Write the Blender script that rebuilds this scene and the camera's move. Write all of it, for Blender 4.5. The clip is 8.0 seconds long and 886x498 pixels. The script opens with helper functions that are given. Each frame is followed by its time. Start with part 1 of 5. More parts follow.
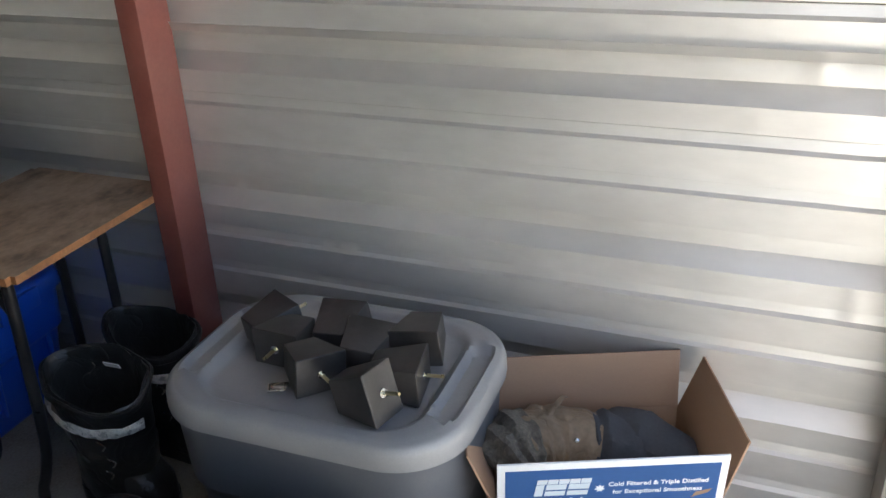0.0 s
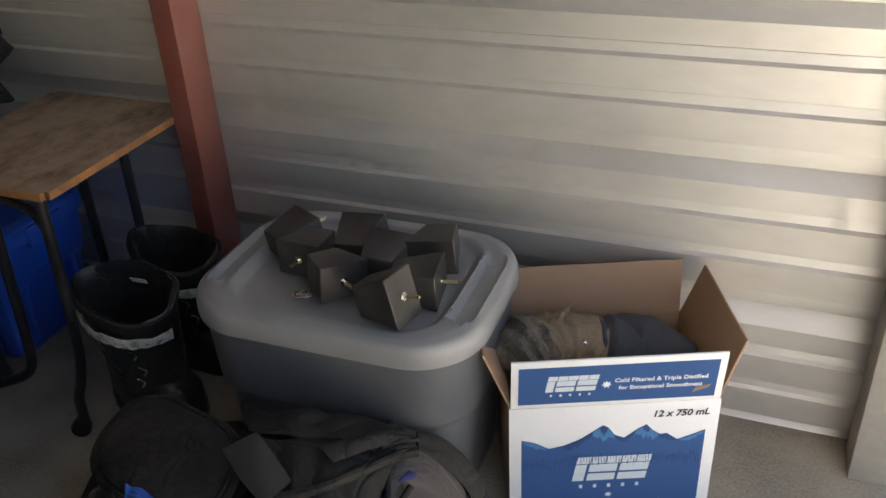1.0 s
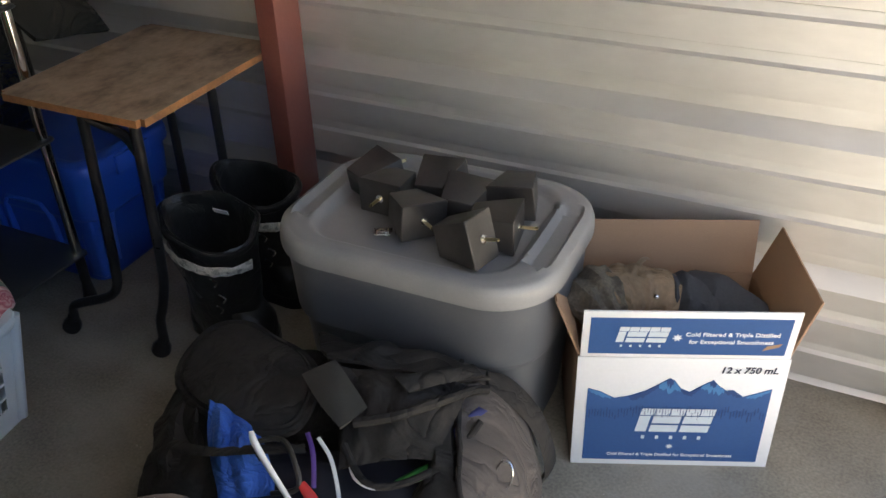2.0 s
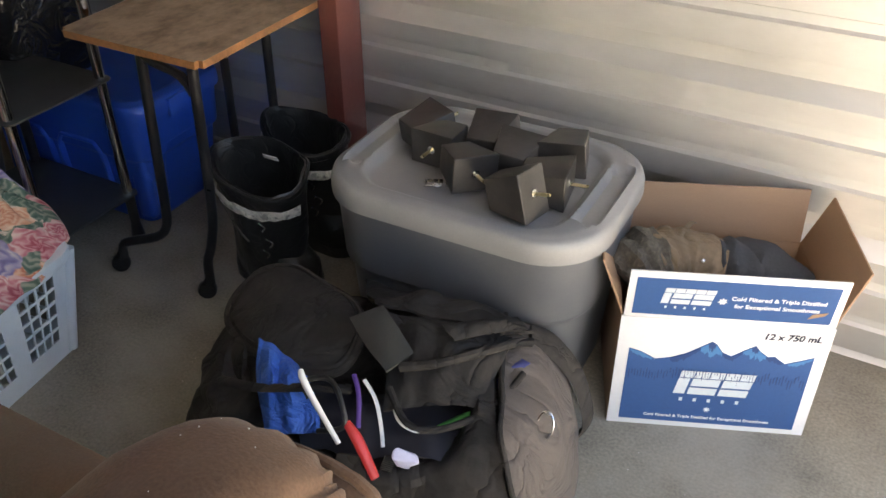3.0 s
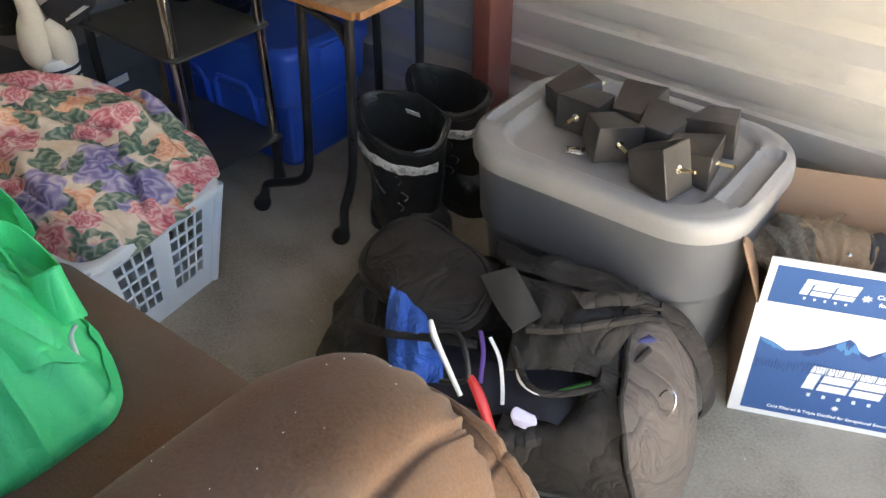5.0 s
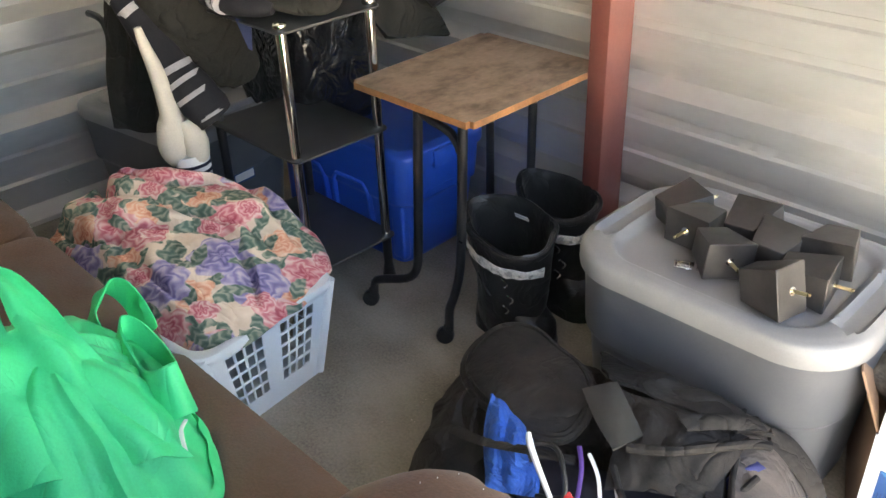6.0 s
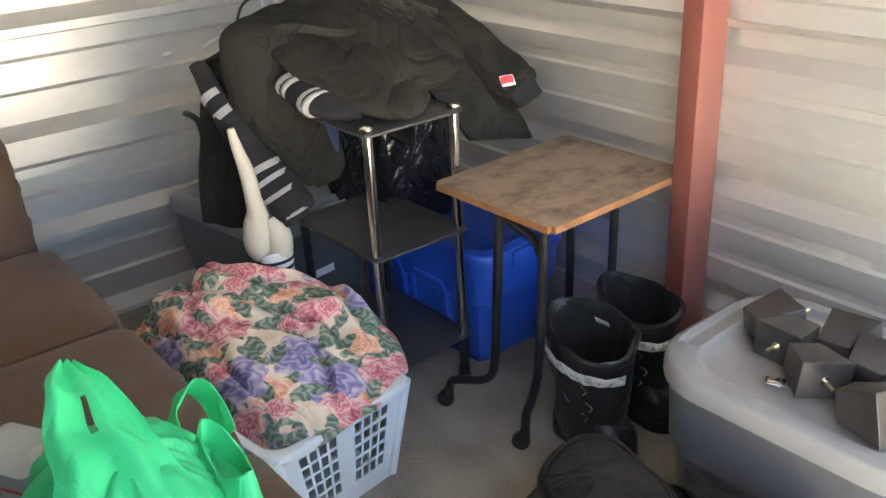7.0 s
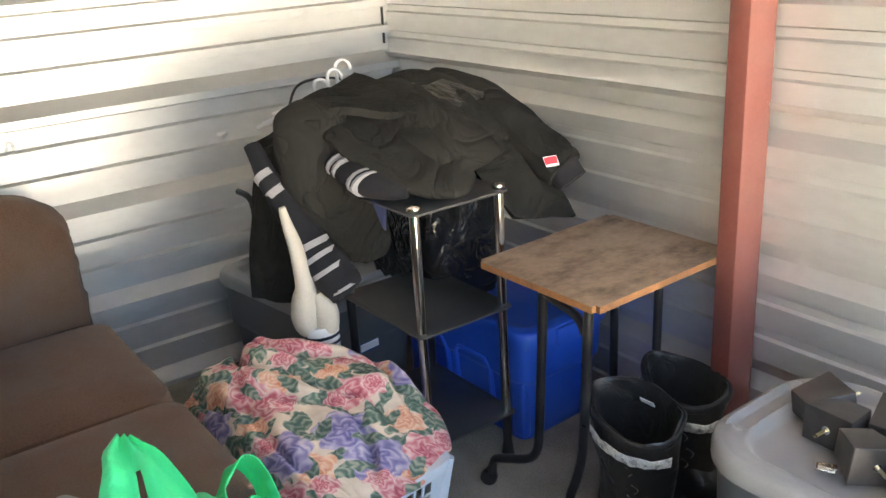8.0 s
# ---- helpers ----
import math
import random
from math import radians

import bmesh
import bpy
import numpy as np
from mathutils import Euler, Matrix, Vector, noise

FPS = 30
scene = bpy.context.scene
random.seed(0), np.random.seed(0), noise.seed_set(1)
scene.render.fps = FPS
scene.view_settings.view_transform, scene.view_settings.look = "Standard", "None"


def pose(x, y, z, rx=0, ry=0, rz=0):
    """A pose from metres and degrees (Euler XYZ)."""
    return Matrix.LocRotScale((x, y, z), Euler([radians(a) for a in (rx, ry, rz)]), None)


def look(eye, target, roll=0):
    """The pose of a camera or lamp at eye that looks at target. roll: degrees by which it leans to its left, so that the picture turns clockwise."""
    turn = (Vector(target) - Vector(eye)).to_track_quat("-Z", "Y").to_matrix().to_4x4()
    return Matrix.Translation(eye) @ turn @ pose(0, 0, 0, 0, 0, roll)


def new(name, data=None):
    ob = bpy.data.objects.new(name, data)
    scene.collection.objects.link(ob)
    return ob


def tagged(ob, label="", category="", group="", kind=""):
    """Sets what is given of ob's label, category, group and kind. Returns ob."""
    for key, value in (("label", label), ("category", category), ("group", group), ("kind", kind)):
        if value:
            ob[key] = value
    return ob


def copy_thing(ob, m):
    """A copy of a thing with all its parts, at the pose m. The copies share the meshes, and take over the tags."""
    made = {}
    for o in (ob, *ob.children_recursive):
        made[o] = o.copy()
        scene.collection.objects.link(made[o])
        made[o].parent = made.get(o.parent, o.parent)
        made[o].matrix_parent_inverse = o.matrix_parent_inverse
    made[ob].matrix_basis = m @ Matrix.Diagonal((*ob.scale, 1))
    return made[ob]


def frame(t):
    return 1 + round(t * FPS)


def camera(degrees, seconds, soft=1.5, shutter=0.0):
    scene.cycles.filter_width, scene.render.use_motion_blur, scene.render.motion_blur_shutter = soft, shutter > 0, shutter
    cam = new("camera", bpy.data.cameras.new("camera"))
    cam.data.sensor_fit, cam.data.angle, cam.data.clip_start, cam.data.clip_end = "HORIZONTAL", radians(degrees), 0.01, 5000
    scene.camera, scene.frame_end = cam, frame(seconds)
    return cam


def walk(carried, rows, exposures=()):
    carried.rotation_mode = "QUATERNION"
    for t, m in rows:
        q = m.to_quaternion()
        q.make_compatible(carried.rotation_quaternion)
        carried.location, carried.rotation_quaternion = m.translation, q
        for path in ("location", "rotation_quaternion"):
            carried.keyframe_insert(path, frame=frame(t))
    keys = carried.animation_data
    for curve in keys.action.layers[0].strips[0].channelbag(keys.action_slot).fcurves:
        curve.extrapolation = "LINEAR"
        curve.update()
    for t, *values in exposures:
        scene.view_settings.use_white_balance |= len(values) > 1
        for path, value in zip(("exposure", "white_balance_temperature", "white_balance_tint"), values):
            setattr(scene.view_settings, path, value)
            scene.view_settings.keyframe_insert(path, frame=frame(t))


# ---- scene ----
cam = camera(54.0, 8.0, soft=1.5)
PATH = [
    (0, (2.714, -1.447, 1.287), (2.02, 0.212, 0.411), -2.5),
    (0.5, (2.718, -1.499, 1.278), (2.048, 0.141, 0.348), -3.0),
    (1, (2.716, -1.541, 1.283), (2.048, 0.055, 0.281), -2.9),
    (1.5, (2.71, -1.573, 1.28), (1.995, -0.025, 0.235), -2.3),
    (2, (2.688, -1.595, 1.278), (1.927, -0.094, 0.197), -1.7),
    (3.5, (2.659, -1.65, 1.26), (1.851, -0.275, 0.053), -0.0),
    (4, (2.65, -1.662, 1.256), (1.83, -0.349, -0.011), 0.1),
    (5.5, (2.648, -1.669, 1.28), (1.522, -0.463, 0.15), -1.1),
    (6, (2.649, -1.658, 1.303), (1.398, -0.49, 0.268), -2.2),
    (6.5, (2.634, -1.655, 1.326), (1.285, -0.511, 0.392), -2.8),
    (7, (2.621, -1.648, 1.328), (1.193, -0.538, 0.475), -3.1),
    (7.5, (2.624, -1.654, 1.344), (1.138, -0.573, 0.553), -3.6),
    (8, (2.632, -1.668, 1.352), (1.101, -0.585, 0.656), -3.6),
]
walk(cam, [(t, look(eye, target, roll)) for t, eye, target, roll in PATH],
     exposures=[(0.0, 3.35, 6000, 8), (0.5, 3.0, 6850, 9), (1.5, 3.2, 6850, 9), (2.0, 3.35, 6850, 9), (3.5, 4.05, 7450, 11), (4.0, 4.05, 7450, 11), (5.5, 4.7, 7150, 9), (7.0, 4.88, 6850, 9), (8.0, 4.88, 6800, 9)])

# ---- daylight: sky and a sun that lights the yard in front of the open door ----
SUN_EL, SUN_AZ = 52.0, 186.0
world = bpy.data.worlds.new("sky")
scene.world = world
world.use_nodes = True
wn = world.node_tree
sky = wn.nodes.new("ShaderNodeTexSky")
sky.sky_type, sky.sun_disc = "NISHITA", False
sky.dust_density, sky.ozone_density = 2.5, 1.0
sky.sun_elevation, sky.sun_rotation = radians(SUN_EL), radians(SUN_AZ)
wn.links.new(sky.outputs[0], wn.nodes["Background"].inputs[0])
wn.nodes["Background"].inputs[1].default_value = 0.042
sun = new("sun", bpy.data.lights.new("sun", "SUN"))
sun.data.energy, sun.data.angle, sun.data.color = 4.6, radians(0.53), (1.0, 0.95, 0.88)
az, el = radians(SUN_AZ), radians(SUN_EL)
to_sun = Vector((math.sin(az) * math.cos(el), math.cos(az) * math.cos(el), math.sin(el)))
sun.matrix_world = look(to_sun * 20, (0, 0, 0))

# ---- materials ----
MATS = {}


def mat(name, col, rough=0.6, metal=0.0, vary=0.12, scale=14.0, bump=0.15, fine=90.0, bump_dist=0.002,
        dirt=None, dirt_amt=0.0, dirt_scale=3.0, spec=0.5, sheen=0.0, stretch=None):
    if name in MATS:
        return MATS[name]
    m = bpy.data.materials.new(name)
    m.use_nodes = True
    nt = m.node_tree
    n, l = nt.nodes, nt.links
    b = n["Principled BSDF"]
    b.inputs["Roughness"].default_value = rough
    b.inputs["Metallic"].default_value = metal
    b.inputs["Specular IOR Level"].default_value = spec
    if sheen:
        b.inputs["Sheen Weight"].default_value = sheen
        b.inputs["Sheen Roughness"].default_value = 0.5
    tc = n.new("ShaderNodeTexCoord")
    mp = n.new("ShaderNodeMapping")
    if stretch:
        mp.inputs["Scale"].default_value = stretch
    l.new(tc.outputs["Object"], mp.inputs[0])
    n1 = n.new("ShaderNodeTexNoise")
    n1.inputs["Scale"].default_value, n1.inputs["Detail"].default_value = scale, 5
    l.new(mp.outputs[0], n1.inputs["Vector"])
    n2 = n.new("ShaderNodeTexNoise")
    n2.inputs["Scale"].default_value, n2.inputs["Detail"].default_value = fine, 3
    l.new(mp.outputs[0], n2.inputs["Vector"])
    add = n.new("ShaderNodeMath")
    add.operation = "ADD"
    l.new(n1.outputs[0], add.inputs[0])
    l.new(n2.outputs[0], add.inputs[1])
    rng = n.new("ShaderNodeMapRange")
    rng.inputs[1].default_value, rng.inputs[2].default_value = 0.65, 1.35
    rng.inputs[3].default_value, rng.inputs[4].default_value = 1 - vary, 1 + vary
    l.new(add.outputs[0], rng.inputs[0])
    mul = n.new("ShaderNodeVectorMath")
    mul.operation = "SCALE"
    mul.inputs[0].default_value = col[:3]
    l.new(rng.outputs[0], mul.inputs["Scale"])
    out = mul.outputs[0]
    if dirt:
        n3 = n.new("ShaderNodeTexNoise")
        n3.inputs["Scale"].default_value, n3.inputs["Detail"].default_value = dirt_scale, 7
        n3.inputs["Roughness"].default_value = 0.65
        l.new(mp.outputs[0], n3.inputs["Vector"])
        r3 = n.new("ShaderNodeMapRange")
        r3.inputs[1].default_value, r3.inputs[2].default_value = 0.42, 0.72
        r3.inputs[3].default_value, r3.inputs[4].default_value = 0.0, dirt_amt
        l.new(n3.outputs[0], r3.inputs[0])
        mx = n.new("ShaderNodeMix")
        mx.data_type = "RGBA"
        l.new(r3.outputs[0], mx.inputs[0])
        l.new(out, mx.inputs[6])
        mx.inputs[7].default_value = (*dirt[:3], 1)
        out = mx.outputs[2]
    l.new(out, b.inputs["Base Color"])
    r2 = n.new("ShaderNodeMapRange")
    r2.inputs[1].default_value, r2.inputs[2].default_value = 0.3, 0.7
    r2.inputs[3].default_value, r2.inputs[4].default_value = max(0.03, rough - 0.08), min(1, rough + 0.08)
    l.new(n1.outputs[0], r2.inputs[0])
    l.new(r2.outputs[0], b.inputs["Roughness"])
    if bump:
        bp = n.new("ShaderNodeBump")
        bp.inputs["Strength"].default_value, bp.inputs["Distance"].default_value = bump, bump_dist
        l.new(add.outputs[0], bp.inputs["Height"])
        l.new(bp.outputs[0], b.inputs["Normal"])
    MATS[name] = m
    return m


STEEL = mat("galvanised_sheet", (0.66, 0.645, 0.615), 0.48, 0.72, 0.06, 5, 0.25, 40, 0.003, (0.55, 0.52, 0.47), 0.35, 2.2, stretch=(0.35, 0.35, 1))


def add_dings(m, scale=6.5, keep=0.60, depth=0.007):
    """Sparse small dings, as a second relief under the first."""
    nt = m.node_tree
    n, l = nt.nodes, nt.links
    b = n["Principled BSDF"]
    tc = n.new("ShaderNodeTexCoord")
    v = n.new("ShaderNodeTexVoronoi")
    v.inputs["Scale"].default_value = scale
    warp = n.new("ShaderNodeTexNoise")
    warp.inputs["Scale"].default_value = 40
    ad = n.new("ShaderNodeVectorMath")
    ad.operation = "MULTIPLY_ADD"
    ad.inputs[1].default_value = (0.03, 0.03, 0.03)
    l.new(tc.outputs["Object"], warp.inputs["Vector"])
    l.new(warp.outputs["Color"], ad.inputs[0])
    l.new(tc.outputs["Object"], ad.inputs[2])
    l.new(ad.outputs[0], v.inputs["Vector"])
    r = n.new("ShaderNodeMapRange")
    r.inputs[1].default_value, r.inputs[2].default_value, r.inputs[3].default_value, r.inputs[4].default_value = 0.02, 0.11, 1, 0
    l.new(v.outputs["Distance"], r.inputs[0])
    g = n.new("ShaderNodeMath")
    g.operation = "GREATER_THAN"
    g.inputs[1].default_value = keep
    l.new(v.outputs["Color"], g.inputs[0])
    mu = n.new("ShaderNodeMath")
    mu.operation = "MULTIPLY"
    l.new(r.outputs[0], mu.inputs[0])
    l.new(g.outputs[0], mu.inputs[1])
    bp = n.new("ShaderNodeBump")
    bp.inputs["Strength"].default_value, bp.inputs["Distance"].default_value = 0.9, depth
    l.new(mu.outputs[0], bp.inputs["Height"])
    old = next(k for k in n if k.bl_idname == "ShaderNodeBump" and k != bp)
    l.new(bp.outputs[0], old.inputs["Normal"])


add_dings(STEEL)
RED = mat("red_primer", (0.165, 0.048, 0.037), 0.45, 0, 0.12, 9, 0.1, 120, 0.001, (0.22, 0.10, 0.075), 0.4, 4)
# out of view; dark tone chosen to dim the ribs' up-facing slopes
ROOF = mat("unseen_dark_roof", (0.09, 0.088, 0.085), 0.7, 0, 0.1, 5, 0.2, 40)
JAMB = mat("galvanised_jamb", (0.34, 0.325, 0.295), 0.6, 0.2, 0.08, 6, 0.1, 60)
CONC = mat("concrete", (0.268, 0.243, 0.192), 0.75, 0, 0.38, 7, 0.5, 160, 0.002, (0.37, 0.34, 0.285), 0.85, 3.4)
GROUND = mat("gravel_ground", (0.55, 0.50, 0.425), 0.9, 0, 0.2, 3, 0.5, 60, 0.01)
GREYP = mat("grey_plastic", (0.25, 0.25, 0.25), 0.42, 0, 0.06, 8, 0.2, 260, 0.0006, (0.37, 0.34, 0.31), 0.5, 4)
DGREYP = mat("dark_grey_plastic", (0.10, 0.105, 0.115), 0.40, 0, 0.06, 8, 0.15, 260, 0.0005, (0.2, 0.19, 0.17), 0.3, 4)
BLUEP = mat("blue_plastic", (0.015, 0.095, 0.56), 0.38, 0, 0.06, 8, 0.1, 200, 0.0005, (0.06, 0.12, 0.38), 0.4, 3)
BLACKW = mat("black_wood", (0.028, 0.026, 0.025), 0.42, 0, 0.2, 12, 0.12, 200, 0.0006, (0.11, 0.10, 0.09), 0.4, 9)
BRASS = mat("zinc_bolt", (0.72, 0.62, 0.38), 0.3, 1.0, 0.1, 40, 0.1, 300)
SILVER = mat("bright_steel", (0.75, 0.75, 0.76), 0.22, 1.0, 0.08, 30, 0.1, 300)
CHROME = mat("chrome", (0.80, 0.78, 0.72), 0.10, 1.0, 0.05, 20, 0.05, 300)
BLACKM = mat("black_enamel", (0.012, 0.012, 0.013), 0.35, 0, 0.2, 20, 0.1, 200, 0.0006, (0.08, 0.07, 0.06), 0.3, 12)
CANVAS = mat("black_nylon", (0.022, 0.020, 0.019), 0.8, 0, 0.3, 10, 0.5, 500, 0.0008, (0.075, 0.065, 0.055), 0.6, 6, 0.2)
CANVAS2 = mat("brown_grey_nylon", (0.105, 0.088, 0.078), 0.75, 0, 0.15, 10, 0.5, 500, 0.0008, (0.17, 0.145, 0.12), 0.4, 5, 0.3)
SUEDE = mat("brown_microfibre", (0.113, 0.066, 0.041), 0.95, 0, 0.26, 6, 0.5, 240, 0.0015, (0.118, 0.095, 0.078), 0.8, 4, 0.15, sheen=0.1)
CARD = mat("cardboard", (0.34, 0.215, 0.135), 0.85, 0, 0.07, 10, 0.25, 200, 0.0005, stretch=(1, 1, 5))
WHITEP = mat("white_print", (0.78, 0.78, 0.78), 0.5, 0, 0.03, 10, 0.05, 150)
BASKETP = mat("pale_blue_white_plastic", (0.66, 0.72, 0.76), 0.4, 0, 0.04, 8, 0.05, 200)
GREENB = mat("green_nonwoven", (0.035, 0.58, 0.22), 0.55, 0, 0.08, 8, 0.3, 320, 0.0008)
WOOLB = mat("charcoal_fleece", (0.025, 0.0235, 0.020), 0.92, 0, 0.2, 12, 0.5, 300, 0.001, (0.042, 0.038, 0.032), 0.5, 5, 0.15)
WOODT = mat("oak_laminate", (0.38, 0.265, 0.175), 0.55, 0, 0.20, 9, 0.15, 60, 0.0006, (0.075, 0.05, 0.035), 0.9, 9, stretch=(1.6, 1, 1))
WOODE = mat("worn_wood_edge", (0.36, 0.16, 0.06), 0.5, 0, 0.3, 20, 0.2, 120, 0.001, (0.12, 0.07, 0.04), 0.7, 14)
GLASSB = mat("smoked_glass", (0.040, 0.039, 0.038), 0.45, 0, 0.1, 8, 0.02, 100, 0.001, (0.045, 0.042, 0.038), 0.2, 12, 0.6)
BLACKR = mat("black_rubber", (0.016, 0.016, 0.016), 0.36, 0, 0.2, 20, 0.2, 150, 0.001, (0.05, 0.045, 0.04), 0.2, 8)
FOIL = mat("reflective_strip", (0.80, 0.78, 0.72), 0.30, 0.3, 0.3, 60, 0.8, 160, 0.003)
TANL = mat("tan_leather", (0.24, 0.17, 0.105), 0.8, 0, 0.2, 18, 0.5, 120, 0.001, (0.11, 0.085, 0.06), 0.5, 10)
DARKL = mat("dark_boot_fabric", (0.05, 0.052, 0.058), 0.85, 0, 0.2, 20, 0.5, 180, 0.001)
BLUEC = mat("blue_cloth", (0.03, 0.13, 0.55), 0.7, 0, 0.2, 12, 0.4, 300, 0.001)
WHITEC = mat("white_cloth", (0.72, 0.72, 0.70), 0.8, 0, 0.08, 14, 0.4, 200, 0.001)
REDP = mat("red_plastic", (0.48, 0.03, 0.03), 0.35, 0, 0.08, 14, 0.1, 200)
PURPLE = mat("purple_cloth", (0.09, 0.04, 0.22), 0.7, 0, 0.1, 14, 0.2, 200)
GREENC = mat("green_cloth", (0.04, 0.22, 0.04), 0.7, 0, 0.1, 14, 0.2, 200)
BAGP = mat("black_bin_liner", (0.010, 0.010, 0.011), 0.18, 0, 0.1, 10, 0.3, 40, 0.004)
PRINTB = mat("blue_print", (0.030, 0.090, 0.25), 0.5, 0, 0.06, 12, 0.02, 150)
PRINTD = mat("dark_blue_print", (0.020, 0.055, 0.17), 0.5, 0, 0.15, 20, 0.02, 150, stretch=(8, 8, 1))
PRINTL = mat("light_blue_print", (0.06, 0.20, 0.42), 0.5, 0, 0.1, 20, 0.02, 150)
PRINTG = mat("silver_print", (0.60, 0.66, 0.70), 0.45, 0, 0.05, 20, 0.02, 150)
INK = mat("ink", (0.03, 0.035, 0.06), 0.5, 0, 0.05, 20, 0.02, 150)
REDC = mat("red_patch", (0.55, 0.04, 0.06), 0.7, 0, 0.1, 40, 0.3, 300)
CLEARP = mat("milky_plastic", (0.33, 0.36, 0.34), 0.25, 0, 0.05, 8, 0.02, 100)


def add_creases(m, scale, depth, strength=0.8, stretch=(1, 1, 1)):
    """Soft cloth creases: ridged, warped relief under the weave."""
    nt = m.node_tree
    n, l = nt.nodes, nt.links
    tc = n.new("ShaderNodeTexCoord")
    mp = n.new("ShaderNodeMapping")
    mp.inputs["Scale"].default_value = stretch
    l.new(tc.outputs["Object"], mp.inputs[0])
    t = n.new("ShaderNodeTexNoise")
    t.inputs["Scale"].default_value, t.inputs["Detail"].default_value, t.inputs["Distortion"].default_value = scale, 3, 1.2
    l.new(mp.outputs[0], t.inputs["Vector"])
    s = n.new("ShaderNodeMath")
    s.operation = "SUBTRACT"
    s.inputs[1].default_value = 0.5
    l.new(t.outputs[0], s.inputs[0])
    ab = n.new("ShaderNodeMath")
    ab.operation = "ABSOLUTE"
    l.new(s.outputs[0], ab.inputs[0])
    pw = n.new("ShaderNodeMath")
    pw.operation = "POWER"
    pw.inputs[1].default_value = 0.6
    l.new(ab.outputs[0], pw.inputs[0])
    bp = n.new("ShaderNodeBump")
    bp.inputs["Strength"].default_value, bp.inputs["Distance"].default_value = strength, depth
    l.new(pw.outputs[0], bp.inputs["Height"])
    old = next(k for k in n if k.bl_idname == "ShaderNodeBump" and k != bp)
    l.new(bp.outputs[0], old.inputs["Normal"])


add_creases(CANVAS, 8, 0.018)
add_creases(CANVAS2, 8, 0.02)
add_creases(WOOLB, 6, 0.03)
add_creases(GREENB, 7, 0.010, 0.5, (1.3, 1.3, 0.25))
add_creases(TANL, 14, 0.012)
add_creases(BLUEC, 16, 0.02)
add_creases(BLACKR, 16, 0.004)
add_creases(BAGP, 12, 0.014)

# ---- mesh helpers ----
def thing(name, label, category, at=(0, 0, 0), rz=0.0, group="", kind=""):
    e = new(name)
    e.empty_display_size = 0.05
    e.matrix_world = pose(*at, 0, 0, rz)
    return tagged(e, label, category, group, kind)


def part(name, bm, material, parent=None, label="", smooth=True, m=None):
    """Links a bmesh as one mesh under a thing or a part; coordinates are the parent's own."""
    bmesh.ops.recalc_face_normals(bm, faces=bm.faces)
    if m is not None:
        bm.transform(m)
    me = bpy.data.meshes.new(name)
    bm.to_mesh(me)
    bm.free()
    for p in me.polygons:
        p.use_smooth = smooth
    if smooth:
        me.set_sharp_from_angle(angle=radians(38))
    for q in (material if isinstance(material, (list, tuple)) else [material]):
        me.materials.append(q)
    ob = new(name, me)
    if parent is not None:
        ob.parent = parent
    return tagged(ob, label) if label else ob


def box(sx, sy, sz, at=(0, 0, 0), bevel=0.004, m=None, seg=2):
    bm = bmesh.new()
    bmesh.ops.create_cube(bm, size=1.0)
    bmesh.ops.scale(bm, vec=(sx, sy, sz), verts=bm.verts)
    if bevel:
        bmesh.ops.bevel(bm, geom=bm.edges[:], offset=bevel, segments=seg, profile=0.6, affect="EDGES")
    if m is not None:
        bm.transform(m)
    bmesh.ops.translate(bm, vec=at, verts=bm.verts)
    return bm


def ring_loft(rings, cap0=True, cap1=True, closed=False):
    """Skin over rings of equally many points."""
    bm = bmesh.new()
    rows = [[bm.verts.new(p) for p in r] for r in rings]
    k = len(rows[0])
    pairs = list(zip(rows, rows[1:])) + ([(rows[-1], rows[0])] if closed else [])
    for a, b in pairs:
        for i in range(k):
            bm.faces.new((a[i], a[(i + 1) % k], b[(i + 1) % k], b[i]))
    if cap0 and not closed:
        bm.faces.new(rows[0][::-1])
    if cap1 and not closed:
        bm.faces.new(rows[-1])
    return bm


def smooth_line(pts, per=6):
    """Catmull-Rom line through points."""
    pts = [Vector(p) for p in pts]
    out = []
    for i in range(len(pts) - 1):
        p0, p1, p2, p3 = pts[max(i - 1, 0)], pts[i], pts[i + 1], pts[min(i + 2, len(pts) - 1)]
        for j in range(per):
            t = j / per
            out.append(0.5 * ((2 * p1) + (p2 - p0) * t + (2 * p0 - 5 * p1 + 4 * p2 - p3) * t * t + (3 * p1 - p0 - 3 * p2 + p3) * t ** 3))
    out.append(pts[-1])
    return out


